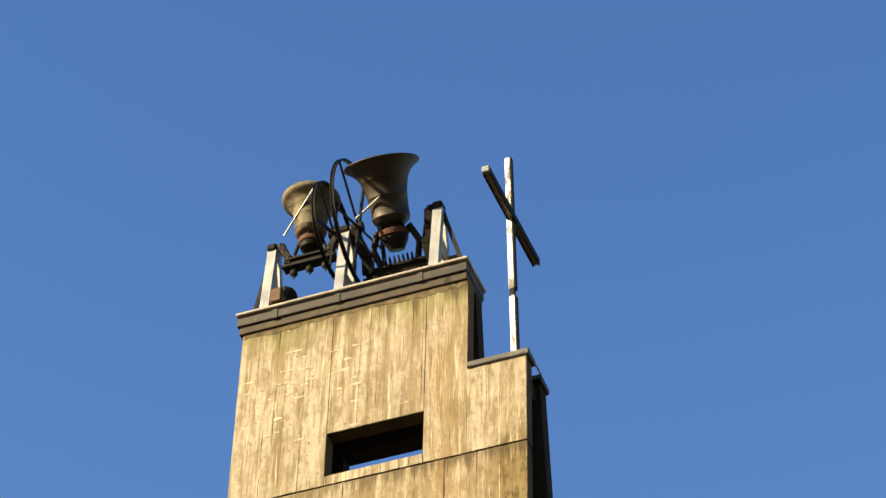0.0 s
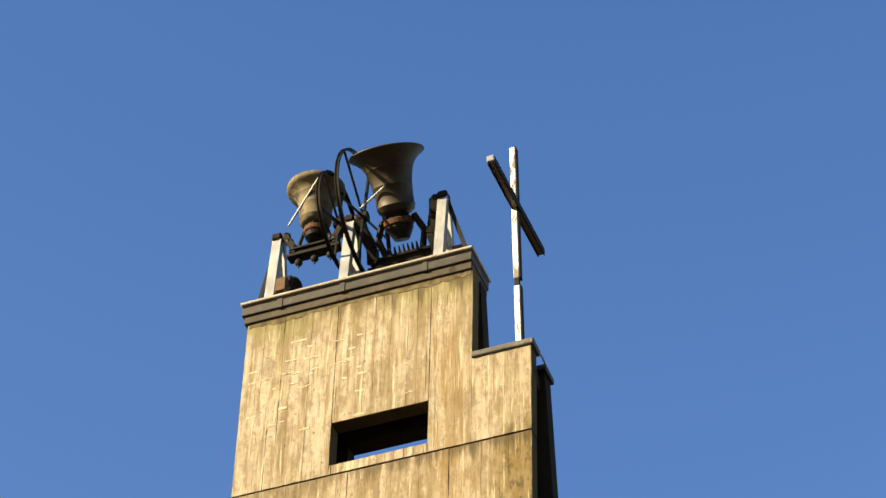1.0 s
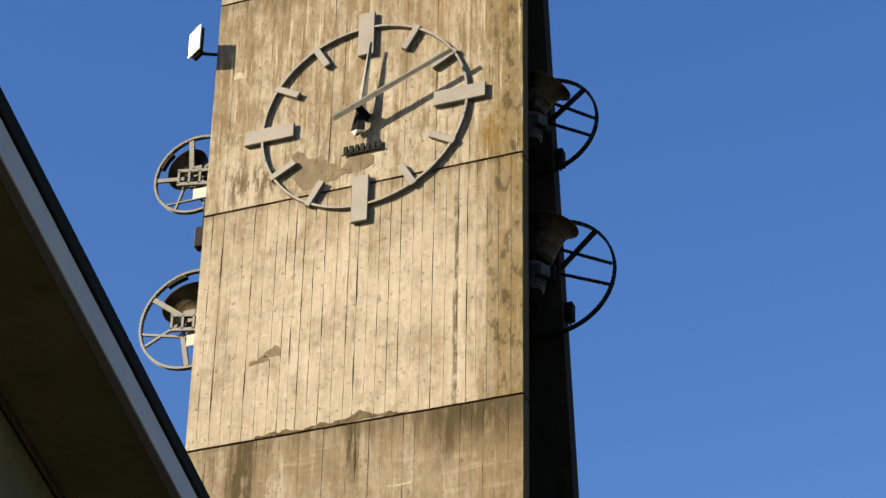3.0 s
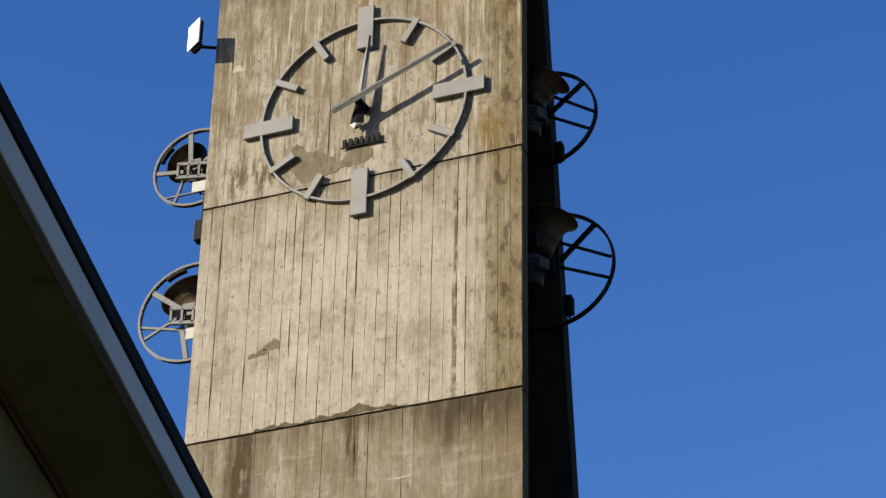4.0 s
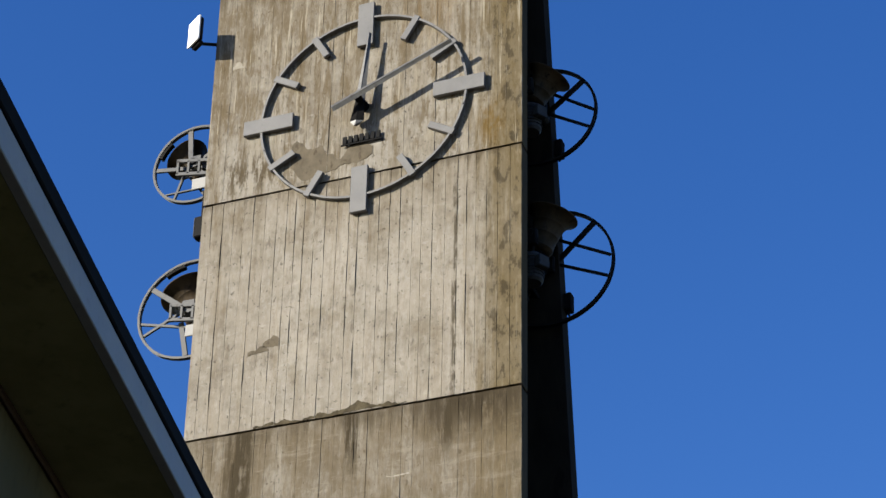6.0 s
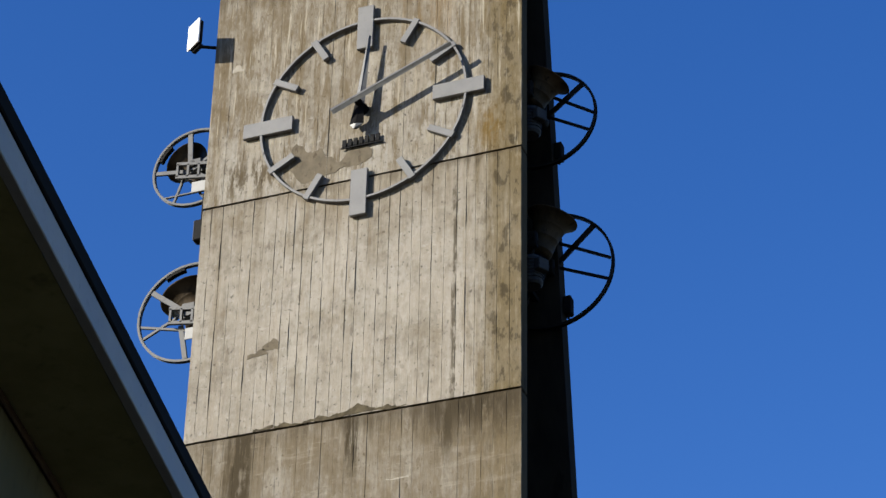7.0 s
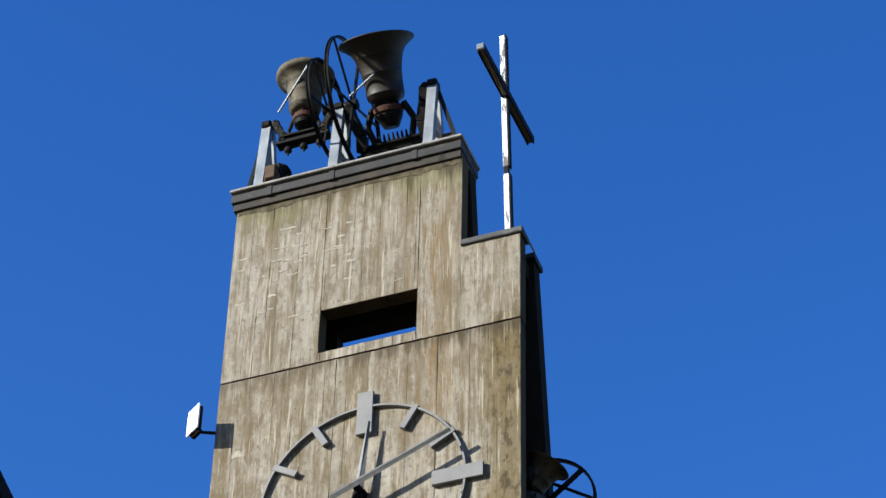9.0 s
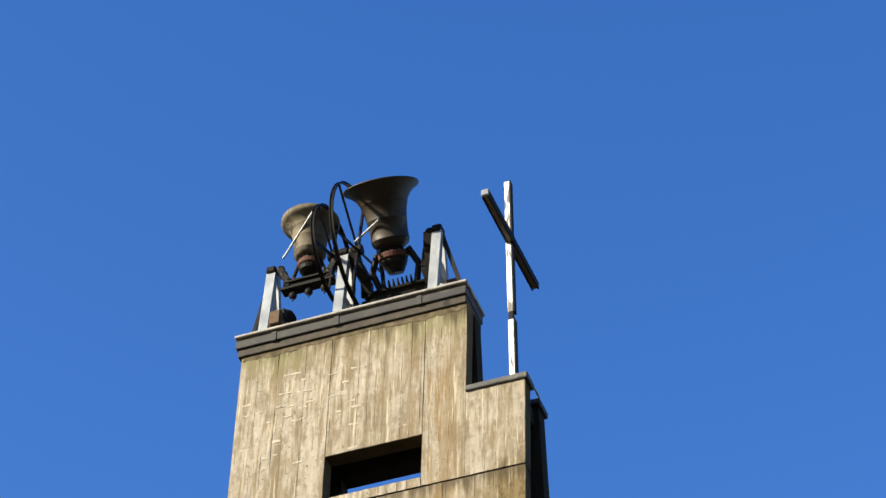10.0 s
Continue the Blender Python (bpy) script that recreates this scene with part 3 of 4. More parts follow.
def swinging_bell(name, label, m, r, h, crown, beam, arm, axle, wheel_x, wheel_r, spokes, metal, wheel_metal, group, turn0=0.0, knob=0.05, tie=None, crown_metal=None, iron=BLACK_STEEL, fat=0.0):
    """A bell on its counterweighted yoke. The axle is the local x axis, the bell hangs down."""
    t = thing(name, label, "bell", m, group)
    bm = bell_shape(r, h, fat)
    bmesh.ops.transform(bm, matrix=pose(0, 0, crown), verts=bm.verts)
    bell = part("bell", bm, metal, t, smooth=True)
    bm = lathe([(0, 0.05), (0.018, 0.05), (0.014, -h * 0.72), (0.05 * r / 0.3, -h * 0.83), (0.062 * r / 0.3, -h * 0.92), (0.03, -h), (0, -h * 1.01)], 16)
    bmesh.ops.transform(bm, matrix=pose(0, 0, crown), verts=bm.verts)
    part("clapper", bm, iron, bell, smooth=True)
    # crown with its straps
    drum = 0.40 * r
    part("crown_neck", lathe([(0, crown - 0.02), (drum * 0.8, crown - 0.02), (drum * 0.72, crown + 0.02), (drum * 0.72, crown + 0.045), (0, crown + 0.045)], 20), iron, t)
    part("crown_plate", lathe([(0, crown + 0.04), (drum * 0.94, crown + 0.04), (drum, crown + 0.05), (drum, crown + 0.095), (drum * 0.94, crown + 0.105), (0, crown + 0.105)], 24), crown_metal or RED_IRON, t, "rusty red crown plate")
    part("crown_drum", lathe([(0, crown + 0.10), (drum * 0.86, crown + 0.10), (drum * 0.90, crown + 0.13), (drum * 0.82, crown + 0.165), (drum * 0.5, max(crown + 0.19, beam - 0.24)), (0, max(crown + 0.19, beam - 0.24))], 20), iron, t)
    for k in range(6):
        a = radians(60 * k + 20)
        c, d = math.cos(a) * drum * 0.8, math.sin(a) * drum * 0.8
        part("crown_bolt", rod(bmesh.new(), (c, d, crown + 0.0), (c, d, crown + 0.135), 0.012, seg=6), iron, t)
    bm = bmesh.new()
    bar(bm, (-arm - 0.05, 0, beam), (arm + 0.05, 0, beam), 0.13, 0.035)
    bar(bm, (-arm - 0.02, 0, beam - 0.05), (arm + 0.02, 0, beam - 0.05), 0.05, 0.07)
    bar(bm, (-arm - 0.02, 0, beam - 0.09), (arm + 0.02, 0, beam - 0.09), 0.11, 0.025)
    yoke = part("yoke", bm, iron, t, "blackened cast-iron counterweight yoke")
    part("yoke_plate", cube(-arm * 0.7, arm * 0.7, -0.072, -0.064, beam - 0.075, beam - 0.03, bevel=0.002), MOTOR_GREY, yoke, "grey cast plate on the yoke")
    for i in range(9):
        x = -arm * 0.55 + i * arm * 1.1 / 8
        part("yoke_tooth", rod(bmesh.new(), (x, 0, beam - 0.10), (x, 0, beam - (0.19 if arm > 0.3 else 0.13)), 0.02, 0.008, 6), iron, yoke)
    for sx in (-1, 1):
        bm = bmesh.new()
        pts = [(sx * arm, 0, beam - 0.05), (sx * arm * 0.93, 0, beam * 0.62), (sx * (arm + axle) * 0.5, 0, beam * 0.26), (sx * axle * 0.97, 0, 0.0)]
        for a, b in zip(pts, pts[1:]):
            bar(bm, a, b, 0.11 if arm > 0.3 else 0.075 if arm > 0.2 else 0.05, 0.11 if arm > 0.3 else 0.085, (0, 1, 0))
        for p in pts[1:]:
            bmesh.ops.create_uvsphere(bm, u_segments=10, v_segments=6, radius=0.05 if arm > 0.2 else 0.03, matrix=Matrix.Translation(p))
        part("yoke_arm", bm, iron, t)
        bm = bmesh.new()
        pts = [(sx * arm * 0.55, 0, beam - 0.08), (sx * arm * 0.72, 0, beam * 0.5), (sx * arm * 0.48, 0, crown + 0.02)]
        for a, b in zip(pts, pts[1:]):
            rod(bm, a, b, 0.036 if arm > 0.3 else 0.02, seg=8)
        part("strap", bm, iron, t)
        part("journal", rod(bmesh.new(), (sx * axle * 0.9, 0, 0), (sx * (axle + 0.07), 0, 0), 0.032, seg=14), DARK_METAL, t)
    for sx in (-0.72, 0.0, 0.72):
        bm = bmesh.new()
        rod(bm, (sx * arm, 0, beam), (sx * arm, 0, beam + 0.08), 0.016, seg=8)
        bmesh.ops.create_uvsphere(bm, u_segments=12, v_segments=8, radius=knob * 0.8, matrix=Matrix.Translation((sx * arm, 0, beam + 0.08)))
        rod(bm, (sx * arm, 0, beam + 0.1), (sx * arm, 0, beam + 0.08 + knob * 1.3), 0.02, 0.008, 8)
        part("counterweight", bm, DARK_METAL, t)
    # drive wheel
    turned = pose(wheel_x, 0, 0, 0, 90, 0)
    bm = hoop(bmesh.new(), wheel_r, 0.04, 0.012, turned, 72)
    hoop(bm, wheel_r + 0.008, 0.007, 0.018, turned @ pose(0, 0, 0.018), 72)
    hoop(bm, wheel_r + 0.008, 0.007, 0.018, turned @ pose(0, 0, -0.018), 72)
    wheel = part("drive_wheel", bm, wheel_metal, t, "thin grooved steel drive wheel")
    if isinstance(spokes, tuple):
        for (u0, v0), (u1, v1), w in spokes:
            part("spoke", bar(bmesh.new(), (wheel_x, u0, v0), (wheel_x, u1, v1), w, 0.022, (1, 0, 0)), wheel_metal, wheel)
    for k in range(0 if isinstance(spokes, tuple) else spokes):
        a = radians(turn0 + 360 / spokes * k)
        d = Vector((0, math.cos(a), math.sin(a)))
        c = Vector((wheel_x, 0, 0))
        part("spoke", bar(bmesh.new(), c + d * 0.05, c + d * (wheel_r - 0.004), 0.02 + 0.022 * (k % 3 == 0), 0.022, (1, 0, 0)), wheel_metal, wheel)
    part("wheel_hub", rod(bmesh.new(), (wheel_x - 0.05, 0, 0), (wheel_x + 0.05, 0, 0), 0.06, seg=16), wheel_metal, wheel)
    if tie:
        part("tie_rod", rod(bmesh.new(), (-axle * 0.8, 0.08, -0.08), (tie[0] * r, tie[1] * r, crown - h * tie[2]), 0.012, seg=8), GALVANISED, t, "thin pale tie rod")
    return t


AX_Z, AX_Y = 20.9, 0.1
swinging_bell("swinging_bell", "small weathered bronze bell turned mouth up on its yoke", pose(-0.92, AX_Y, AX_Z) @ Matrix.Rotation(radians(185), 4, 'X'),
              0.315, 0.52, -0.04, 0.32, 0.25, 0.34, 0.27, 0.56, 6, BRONZE, BLACK_STEEL, "bells on the tower top", 20, 0.055, (0.42, 0.80, 0.84), fat=0.5)
swinging_bell("swinging_bell", "large weathered bronze bell turned mouth up on its yoke", pose(0.0, AX_Y, AX_Z) @ Matrix.Rotation(radians(214), 4, 'X'),
              0.405, 0.67, 0.08, 0.58, 0.36, 0.45, -0.37, 0.73, 6, BRONZE_BROWN, BLACK_STEEL, "bells on the tower top", 50, 0.05, (0.0, 0.64, 0.42))


def trestle(x, brace):
    t = thing("bell_trestle", "grey galvanised steel trestle carrying a bell axle", "trestle", pose(x, AX_Y, CAP_Z), "trestles on the tower top")
    top = AX_Z - CAP_Z
    for name, y in (("front_leg", -0.10), ("rear_leg", 0.26)):
        bm = bmesh.new()
        bar(bm, (0, y, 0.0), (0, -0.02 if y < 0 else 0.04, top), 0.105, 0.022, (0, 1, 0))
        bar(bm, (0.045, y + 0.03, 0.0), (0.045, 0.0 if y < 0 else 0.06, top - 0.02), 0.016, 0.07, (0, 1, 0))
        leg = part(name, bm, GALVANISED, t)
        part("foot_plate", cube(-0.08, 0.08, y - 0.05, y + 0.07, 0.0, 0.014, bevel=0.003), GALVANISED, leg)
    part("cross_tie", bar(bmesh.new(), (0, -0.06, top * 0.4), (0, 0.17, top * 0.4), 0.05, 0.02), GALVANISED, t)
    bm = cube(-0.055, 0.055, -0.06, 0.08, top - 0.05, top + 0.045, bevel=0.018)
    part("bearing", bm, BLACK_STEEL, t, "dark pillow-block bearing")
    if brace:
        part("brace", bar(bmesh.new(), (brace * 0.03, 0.03, top - 0.02), (brace * 0.30, 0.05, 0.0), 0.045, 0.02, (0, 1, 0)), DARK_METAL, t, "dark diagonal brace")
    return t


trestle(-1.345, -0.72)
trestle(-0.515, 0)
trestle(0.525, 1)

def motor(x, y, z, s, along, group, paint=DARK_METAL):
    t = thing("bell_motor", "small dark electric bell motor with cooling ribs", "motor", pose(x, y, z, 0, 0, along), group)
    part("housing", lathe([(0, -0.13 * s), (0.07 * s, -0.13 * s), (0.085 * s, -0.11 * s), (0.085 * s, 0.09 * s), (0.07 * s, 0.12 * s), (0.03 * s, 0.13 * s), (0, 0.13 * s)], 20), paint, t, smooth=False)
    for k in range(6):
        part("rib", hoop(bmesh.new(), 0.088 * s, 0.008, 0.012, pose(0, 0, (-0.08 + 0.03 * k) * s), 20), paint, t)
    part("terminal_box", cube(-0.05 * s, 0.05 * s, -0.14 * s, -0.08 * s, -0.04 * s, 0.06 * s, bevel=0.006), paint, t)
    part("mount", cube(-0.08 * s, 0.08 * s, 0.07 * s, 0.16 * s, -0.10 * s, 0.09 * s, bevel=0.004), BLACK_STEEL, t)
    return t


motor(-1.17, 0.16, CAP_Z + 0.24, 1.2, 0, "motors on the tower top")
tagged(part("motor_stand", cube(-1.25, -1.09, 0.08, 0.34, CAP_Z, CAP_Z + 0.085, bevel=0.006), RED_IRON), "rusty steel stand under the bell motor", "motor stand")


def terminal_box(x, y, turn, h):
    t = thing("terminal_box", "small rust-brown terminal box beside the bell trestle", "terminal box", pose(x, y, CAP_Z, 0, 0, turn), "terminal boxes")
    part("case", cube(-0.065, 0.065, -0.06, 0.06, 0.05, h, bevel=0.01), BROWN_BOX, t)
    part("lid", cube(-0.055, 0.055, -0.072, -0.06, 0.06, h - 0.01, bevel=0.004), BROWN_BOX, t)
    part("foot", cube(-0.03, 0.03, -0.03, 0.03, 0.0, 0.052), BLACK_STEEL, t)
    bm = bmesh.new()
    pts = [(0.05 + 0.05 * math.sin(a), -0.03, 0.09 - 0.05 * math.cos(a)) for a in (0.0, 0.6, 1.2, 1.8, 2.4, 3.1)]
    for a, b in zip(pts, pts[1:]):
        rod(bm, a, b, 0.007, seg=6)
    part("cable", bm, CLOCK_BLACK, t)


terminal_box(0.66, 0.24, 0, 0.33)
terminal_box(-1.19, 0.0, 0, 0.25)

# ---- bells at the sides of the tower ----
def side_bell(label, x, y, z, angle, r, h, wheel_y, wheel_r, bars, guide=None):
    """The axle runs along the tower's depth; bars: the wheel's bars in the plane of the wheel, from its hub, as seen from the front."""
    c, s = math.cos(radians(angle)), math.sin(radians(angle))
    spokes = tuple([(-c * u + s * v, s * u + c * v) for u, v in ends] + [w] for *ends, w in bars)
    m = pose(x, y, z, 0, 0, 90) @ Matrix.Rotation(radians(angle), 4, 'X')
    # right-hand wheels and yokes get darker metal: the tower's shade put into their colour
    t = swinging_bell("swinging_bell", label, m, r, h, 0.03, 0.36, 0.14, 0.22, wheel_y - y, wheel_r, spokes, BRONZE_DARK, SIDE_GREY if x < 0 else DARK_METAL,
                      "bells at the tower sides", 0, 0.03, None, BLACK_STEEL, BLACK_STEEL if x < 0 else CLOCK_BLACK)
    if guide:
        # curved belt guard inside the rim
        rr, a0, a1 = guide
        pts = [Vector((rr * math.cos(radians(a)), rr * math.sin(radians(a)))) for a in np.linspace(a0, a1, 7)]
        bm = bmesh.new()
        for p, q in zip(pts, pts[1:]):
            bar(bm, (wheel_y - y, -c * p.x + s * p.y, s * p.x + c * p.y), (wheel_y - y, -c * q.x + s * q.y, s * q.x + c * q.y), 0.03, 0.05, (1, 0, 0))
        part("belt_guard", bm, BLACK_STEEL, t, "short dark curved belt guard")
    return t


side_bell("bronze side bell swung outwards on a spoked wheel", -1.795, 0.47, 15.59, 140, 0.225, 0.36, 0.25, 0.418,
          (((-0.08, 0.41), (-0.05, 0.0), 0.05), ((-0.412, 0.015), (-0.05, -0.035), 0.042), ((-0.195, -0.365), (-0.09, -0.03), 0.024),
           ((0.13, -0.395), (-0.05, -0.13), 0.026), ((-0.30, -0.29), (0.10, -0.285), 0.014), ((0.02, 0.02), (0.34, 0.23), 0.03)), (0.385, 132, 160))
side_bell("bronze side bell turned mouth up on a spoked wheel", -1.72, 0.50, 13.975, 158, 0.29, 0.40, 0.25, 0.505,
          (((-0.41, 0.293), (-0.04, 0.0), 0.05), ((-0.498, -0.066), (0.0, -0.195), 0.024), ((-0.457, -0.205), (-0.10, -0.02), 0.026),
           ((-0.015, -0.49), (-0.085, -0.13), 0.048), ((0.02, 0.0), (0.42, 0.27), 0.04)), (0.475, 100, 124))
side_bell("dark bronze side bell leaning mouth up beside the tower", 1.465, 0.45, 15.66, 212, 0.215, 0.32, 0.70, 0.51,
          (((0.03, 0.01), (0.392, 0.318), 0.05), ((-0.10, 0.38), (0.50, -0.03), 0.026), ((-0.34, 0.27), (0.452, -0.21), 0.026)))
side_bell("dark bronze side bell turned mouth up beside the tower", 1.417, 0.75, 14.239, 200, 0.235, 0.40, 1.05, 0.587,
          (((0.03, 0.02), (0.42, 0.409), 0.05), ((-0.14, 0.408), (0.568, 0.030), 0.026), ((-0.42, 0.255), (0.540, -0.184), 0.026)))


def bracket(x, z, y0, y1):
    """Steel arms that carry a side bell's axle."""
    s = 1 if x > 0 else -1
    t = thing("bell_bracket", "welded grey steel bracket carrying a side bell", "bracket", pose(x, 0, z), "brackets at the tower sides")
    inner = s * 0.98 - x
    for y in (y0, y1):
        # right-hand steel is coloured darker to carry the shade on that side
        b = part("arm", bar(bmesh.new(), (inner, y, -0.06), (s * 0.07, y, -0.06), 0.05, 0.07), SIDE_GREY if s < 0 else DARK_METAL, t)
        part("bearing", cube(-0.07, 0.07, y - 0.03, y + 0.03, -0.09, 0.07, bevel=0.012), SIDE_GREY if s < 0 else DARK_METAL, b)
        if s < 0 and y == y0:
            for z in (-0.17, -0.02):
                part("rail", bar(bmesh.new(), (-0.165, y - 0.06, z + 0.03), (0.3, y - 0.06, z - 0.05), 0.03, 0.035), SIDE_GREY, t)
            for x_ in (-0.15, -0.04, 0.07, 0.18):
                part("post", bar(bmesh.new(), (x_, y - 0.06, -0.17 - 0.17 * x_), (x_, y - 0.06, -0.02 - 0.17 * x_), 0.025, 0.03, (0, 1, 0)), SIDE_GREY, t)
            part("plate", cube(0.0, 0.18, y - 0.05, y - 0.035, -0.34, -0.22, bevel=0.004), FASCIA, t, "pale steel plate")
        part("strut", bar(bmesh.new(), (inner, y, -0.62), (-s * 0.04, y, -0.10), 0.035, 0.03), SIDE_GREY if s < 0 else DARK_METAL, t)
    return t


bracket(-1.795, 15.61, 0.25, 0.66)
bracket(-1.735, 14.0, 0.25, 0.80)
bracket(1.465, 15.70, 0.25, 0.63)
bracket(1.417, 14.239, 0.50, 0.97)
motor(1.47, 0.36, 15.40, 1.15, 60, "motors at the tower sides", MOTOR_GREY)
motor(1.47, 0.40, 13.82, 1.15, 60, "motors at the tower sides", MOTOR_GREY)
motor(-1.30, 0.45, 15.25, 1.1, 90, "motors at the tower sides")
motor(-1.28, 0.45, 13.62, 1.1, 90, "motors at the tower sides")

jb = thing("junction_box", "small grey junction box on the tower edge", "junction box", pose(-1.60, 0.09, 14.72))
part("case", cube(-0.05, 0.045, -0.05, 0.05, -0.11, 0.11, bevel=0.008), DARK_METAL, jb)
part("lid", cube(-0.058, -0.05, -0.045, 0.045, -0.105, 0.105, bevel=0.003), SIDE_GREY, jb)
part("conduit", rod(bmesh.new(), (0.0, 0.0, 0.11), (0.0, 0.0, 0.42), 0.012, seg=8), DARK_METAL, jb)

for z in (15.45, 13.92):
    y = rear_y(z)
    sw = thing("switch_box", "small black switch box on the rear slab edge", "switch box", pose(1.515, y - 0.05, z), "switch boxes")
    part("case", cube(0.0, 0.07, -0.05, 0.05, -0.09, 0.09, bevel=0.008), CLOCK_BLACK, sw)
    part("gland", rod(bmesh.new(), (0.035, 0, -0.09), (0.035, 0, -0.13), 0.012, seg=8), CLOCK_BLACK, sw)

# bent pipe over the rear cap
bm = bmesh.new()
pts = [(1.50, 0.20 + 0.17 * (1 - math.cos(a)), 18.47 + 0.10 * math.sin(a)) for a in (0.0, 0.5, 1.0, 1.57, 2.1, 2.6, 3.14)]
for a, b in zip(pts, pts[1:]):
    rod(bm, a, b, 0.011, seg=8)
tagged(part("vent_pipe", bm, GALVANISED), "thin bent metal pipe over the rear slab cap", "pipe")

# cables down the shaded side
for y, x in ((0.20, 1.12), (0.24, 1.16)):
    bm = bmesh.new()
    for k in range(8):
        rod(bm, (x + 0.01 * math.sin(k * 2.1 + y * 9), y, 18.1 - 0.8 * k), (x + 0.01 * math.sin((k + 1) * 2.1 + y * 9), y, 17.3 - 0.8 * k), 0.009, seg=6)
    tagged(part("cable", bm, CLOCK_BLACK), "thin black cable running down the tower side", "cable", "cables on the tower")

# ---- cross on the shoulder ----
cross = thing("rooftop_cross", "slender white metal cross with a brown side arm", "cross", pose(1.335, 0.2, 18.20))
top = Vector((-0.077, 0.0, 3.255))
for a, b, lean in ((0.0, 1.235, 0.004), (1.335, 3.255, 0.0)):
    p, q = top * (a / top.z), top * (b / top.z) + Vector((0, lean, 0))
    post = part("post", bar(bmesh.new(), p, q, 0.058, 0.062, (0, 1, 0)), CROSS_WHITE, cross, "white post with dark reflections painted on")
    # added dark strip that imitates the post's right face in shade
    part("edge_strip", bar(bmesh.new(), p + Vector((0.036, 0, 0)), q + Vector((0.036, 0, 0)), 0.016, 0.07, (0, 1, 0)), DARK_METAL, post, "dark strip painted as the post's shaded edge")
part("sleeve", bar(bmesh.new(), top * (1.21 / top.z), top * (1.36 / top.z), 0.05, 0.046, (0, 1, 0)), DARK_METAL, cross, "dark sleeve joining the post")
arm = part("arm", bar(bmesh.new(), (-0.035, -0.778, 2.31), (-0.035, 0.765, 2.43), 0.07, 0.075), STEEL, cross, "brown weathered cross arm")
for x in (-0.068, -0.002):
    part("edge_strip", bar(bmesh.new(), (x, -0.775, 2.30), (x, 0.762, 2.42), 0.014, 0.092), DARK_METAL, arm, "dark metal edge of the arm")
part("arm_tip", cube(-0.075, 0.005, -0.80, -0.772, 2.27, 2.35, bevel=0.006), GALVANISED, cross)

# ---- floodlight ----
lamp_m = pose(-1.707, -0.19, 16.82, 0, 0, -35)
lamp = thing("floodlight", "square white floodlight on an arm at the tower edge", "floodlight", lamp_m)
part("housing", cube(-0.094, 0.094, 0.014, 0.055, -0.135, 0.135, bevel=0.012), DARK_METAL, lamp)
part("front_panel", cube(-0.103, 0.103, -0.005, 0.014, -0.145, 0.145, bevel=0.004), WHITE, lamp)
inv = lamp_m.inverted()
bm = bmesh.new()
rod(bm, inv @ Vector((-1.665, -0.14, 16.70)), inv @ Vector((-1.545, 0.06, 16.80)), 0.016, seg=10)
part("arm", bm, DARK_METAL, lamp)
bm = cube(-0.07, 0.07, 0.03, 0.075, -0.165, -0.12, bevel=0.006)
part("clamp", bm, DARK_METAL, lamp, "dark clamp under the housing")
part("wall_plate", cube(-0.012, 0.0, -0.05, 0.05, -0.06, 0.06, bevel=0.003, m=inv @ pose(-1.552, 0.07, 16.80)), DARK_METAL, lamp)

# ---- mortar repairs ----
def ragged(name, x0, x1, low, high, seed, material, label, rough=0.05):
    """A thin crust between two uneven edges, given as heights along the wall."""
    bm = bmesh.new()
    n = max(14, int((x1 - x0) / 0.016))
    rows = []
    for i in range(n + 1):
        u = i / n
        x = x0 + (x1 - x0) * u
        jag = rough * (1.2 * noise.noise((x * 6, seed, 0.0)) + 0.8 * noise.noise((x * 17, seed, 3.0)) + 0.4 * noise.noise((x * 45, seed, 6.0)))
        sag = rough * 0.5 * (noise.noise((x * 8, seed, 9.0)) + 0.5 * noise.noise((x * 30, seed, 12.0)))
        lo, hi = low(u) + sag, high(u) + jag
        hi = max(hi, lo + 0.004)
        hi = min(hi, Z_TOP - 0.002)
        rows.append([bm.verts.new((x, y, z)) for y, z in ((0.014, lo), (-0.0036, lo), (-0.0036, hi), (0.014, hi))])
    for a, b in zip(rows, rows[1:]):
        for k in range(3):
            bm.faces.new((a[k], a[k + 1], b[k + 1], b[k]))
    bm.faces.new(rows[0])
    bm.faces.new(rows[-1])
    return part(name, bm, material, tower, label)


def hill(u, c, w):
    return math.exp(-((u - c) / w) ** 2)


ragged("mortar_patch", -0.70, 0.10, lambda u: 14.91 + 0.17 * u + 0.2 * hill(u, 0.0, 0.1), lambda u: 15.23 - 0.05 * u + 0.15 * hill(u, 0.06, 0.12) + 0.10 * hill(u, 0.36, 0.08) + 0.12 * hill(u, 0.80, 0.12) - 0.1 * hill(u, 0.62, 0.1),
       2.3, MORTAR, "smooth brown mortar repair below the clock", 0.07)
ragged("mortar_patch", -0.86, -0.70, lambda u: 13.25 - 0.0 * u, lambda u: 13.30 + 0.07 * hill(u, 0.6, 0.35), 7.7, MORTAR, "small grey mortar repair", 0.035)
ragged("mortar_patch", -1.0, -0.80, lambda u: 13.19 + 0.02 * u, lambda u: 13.225 + 0.03 * hill(u, 0.7, 0.3), 9.2, MORTAR, "small grey mortar repair", 0.035)

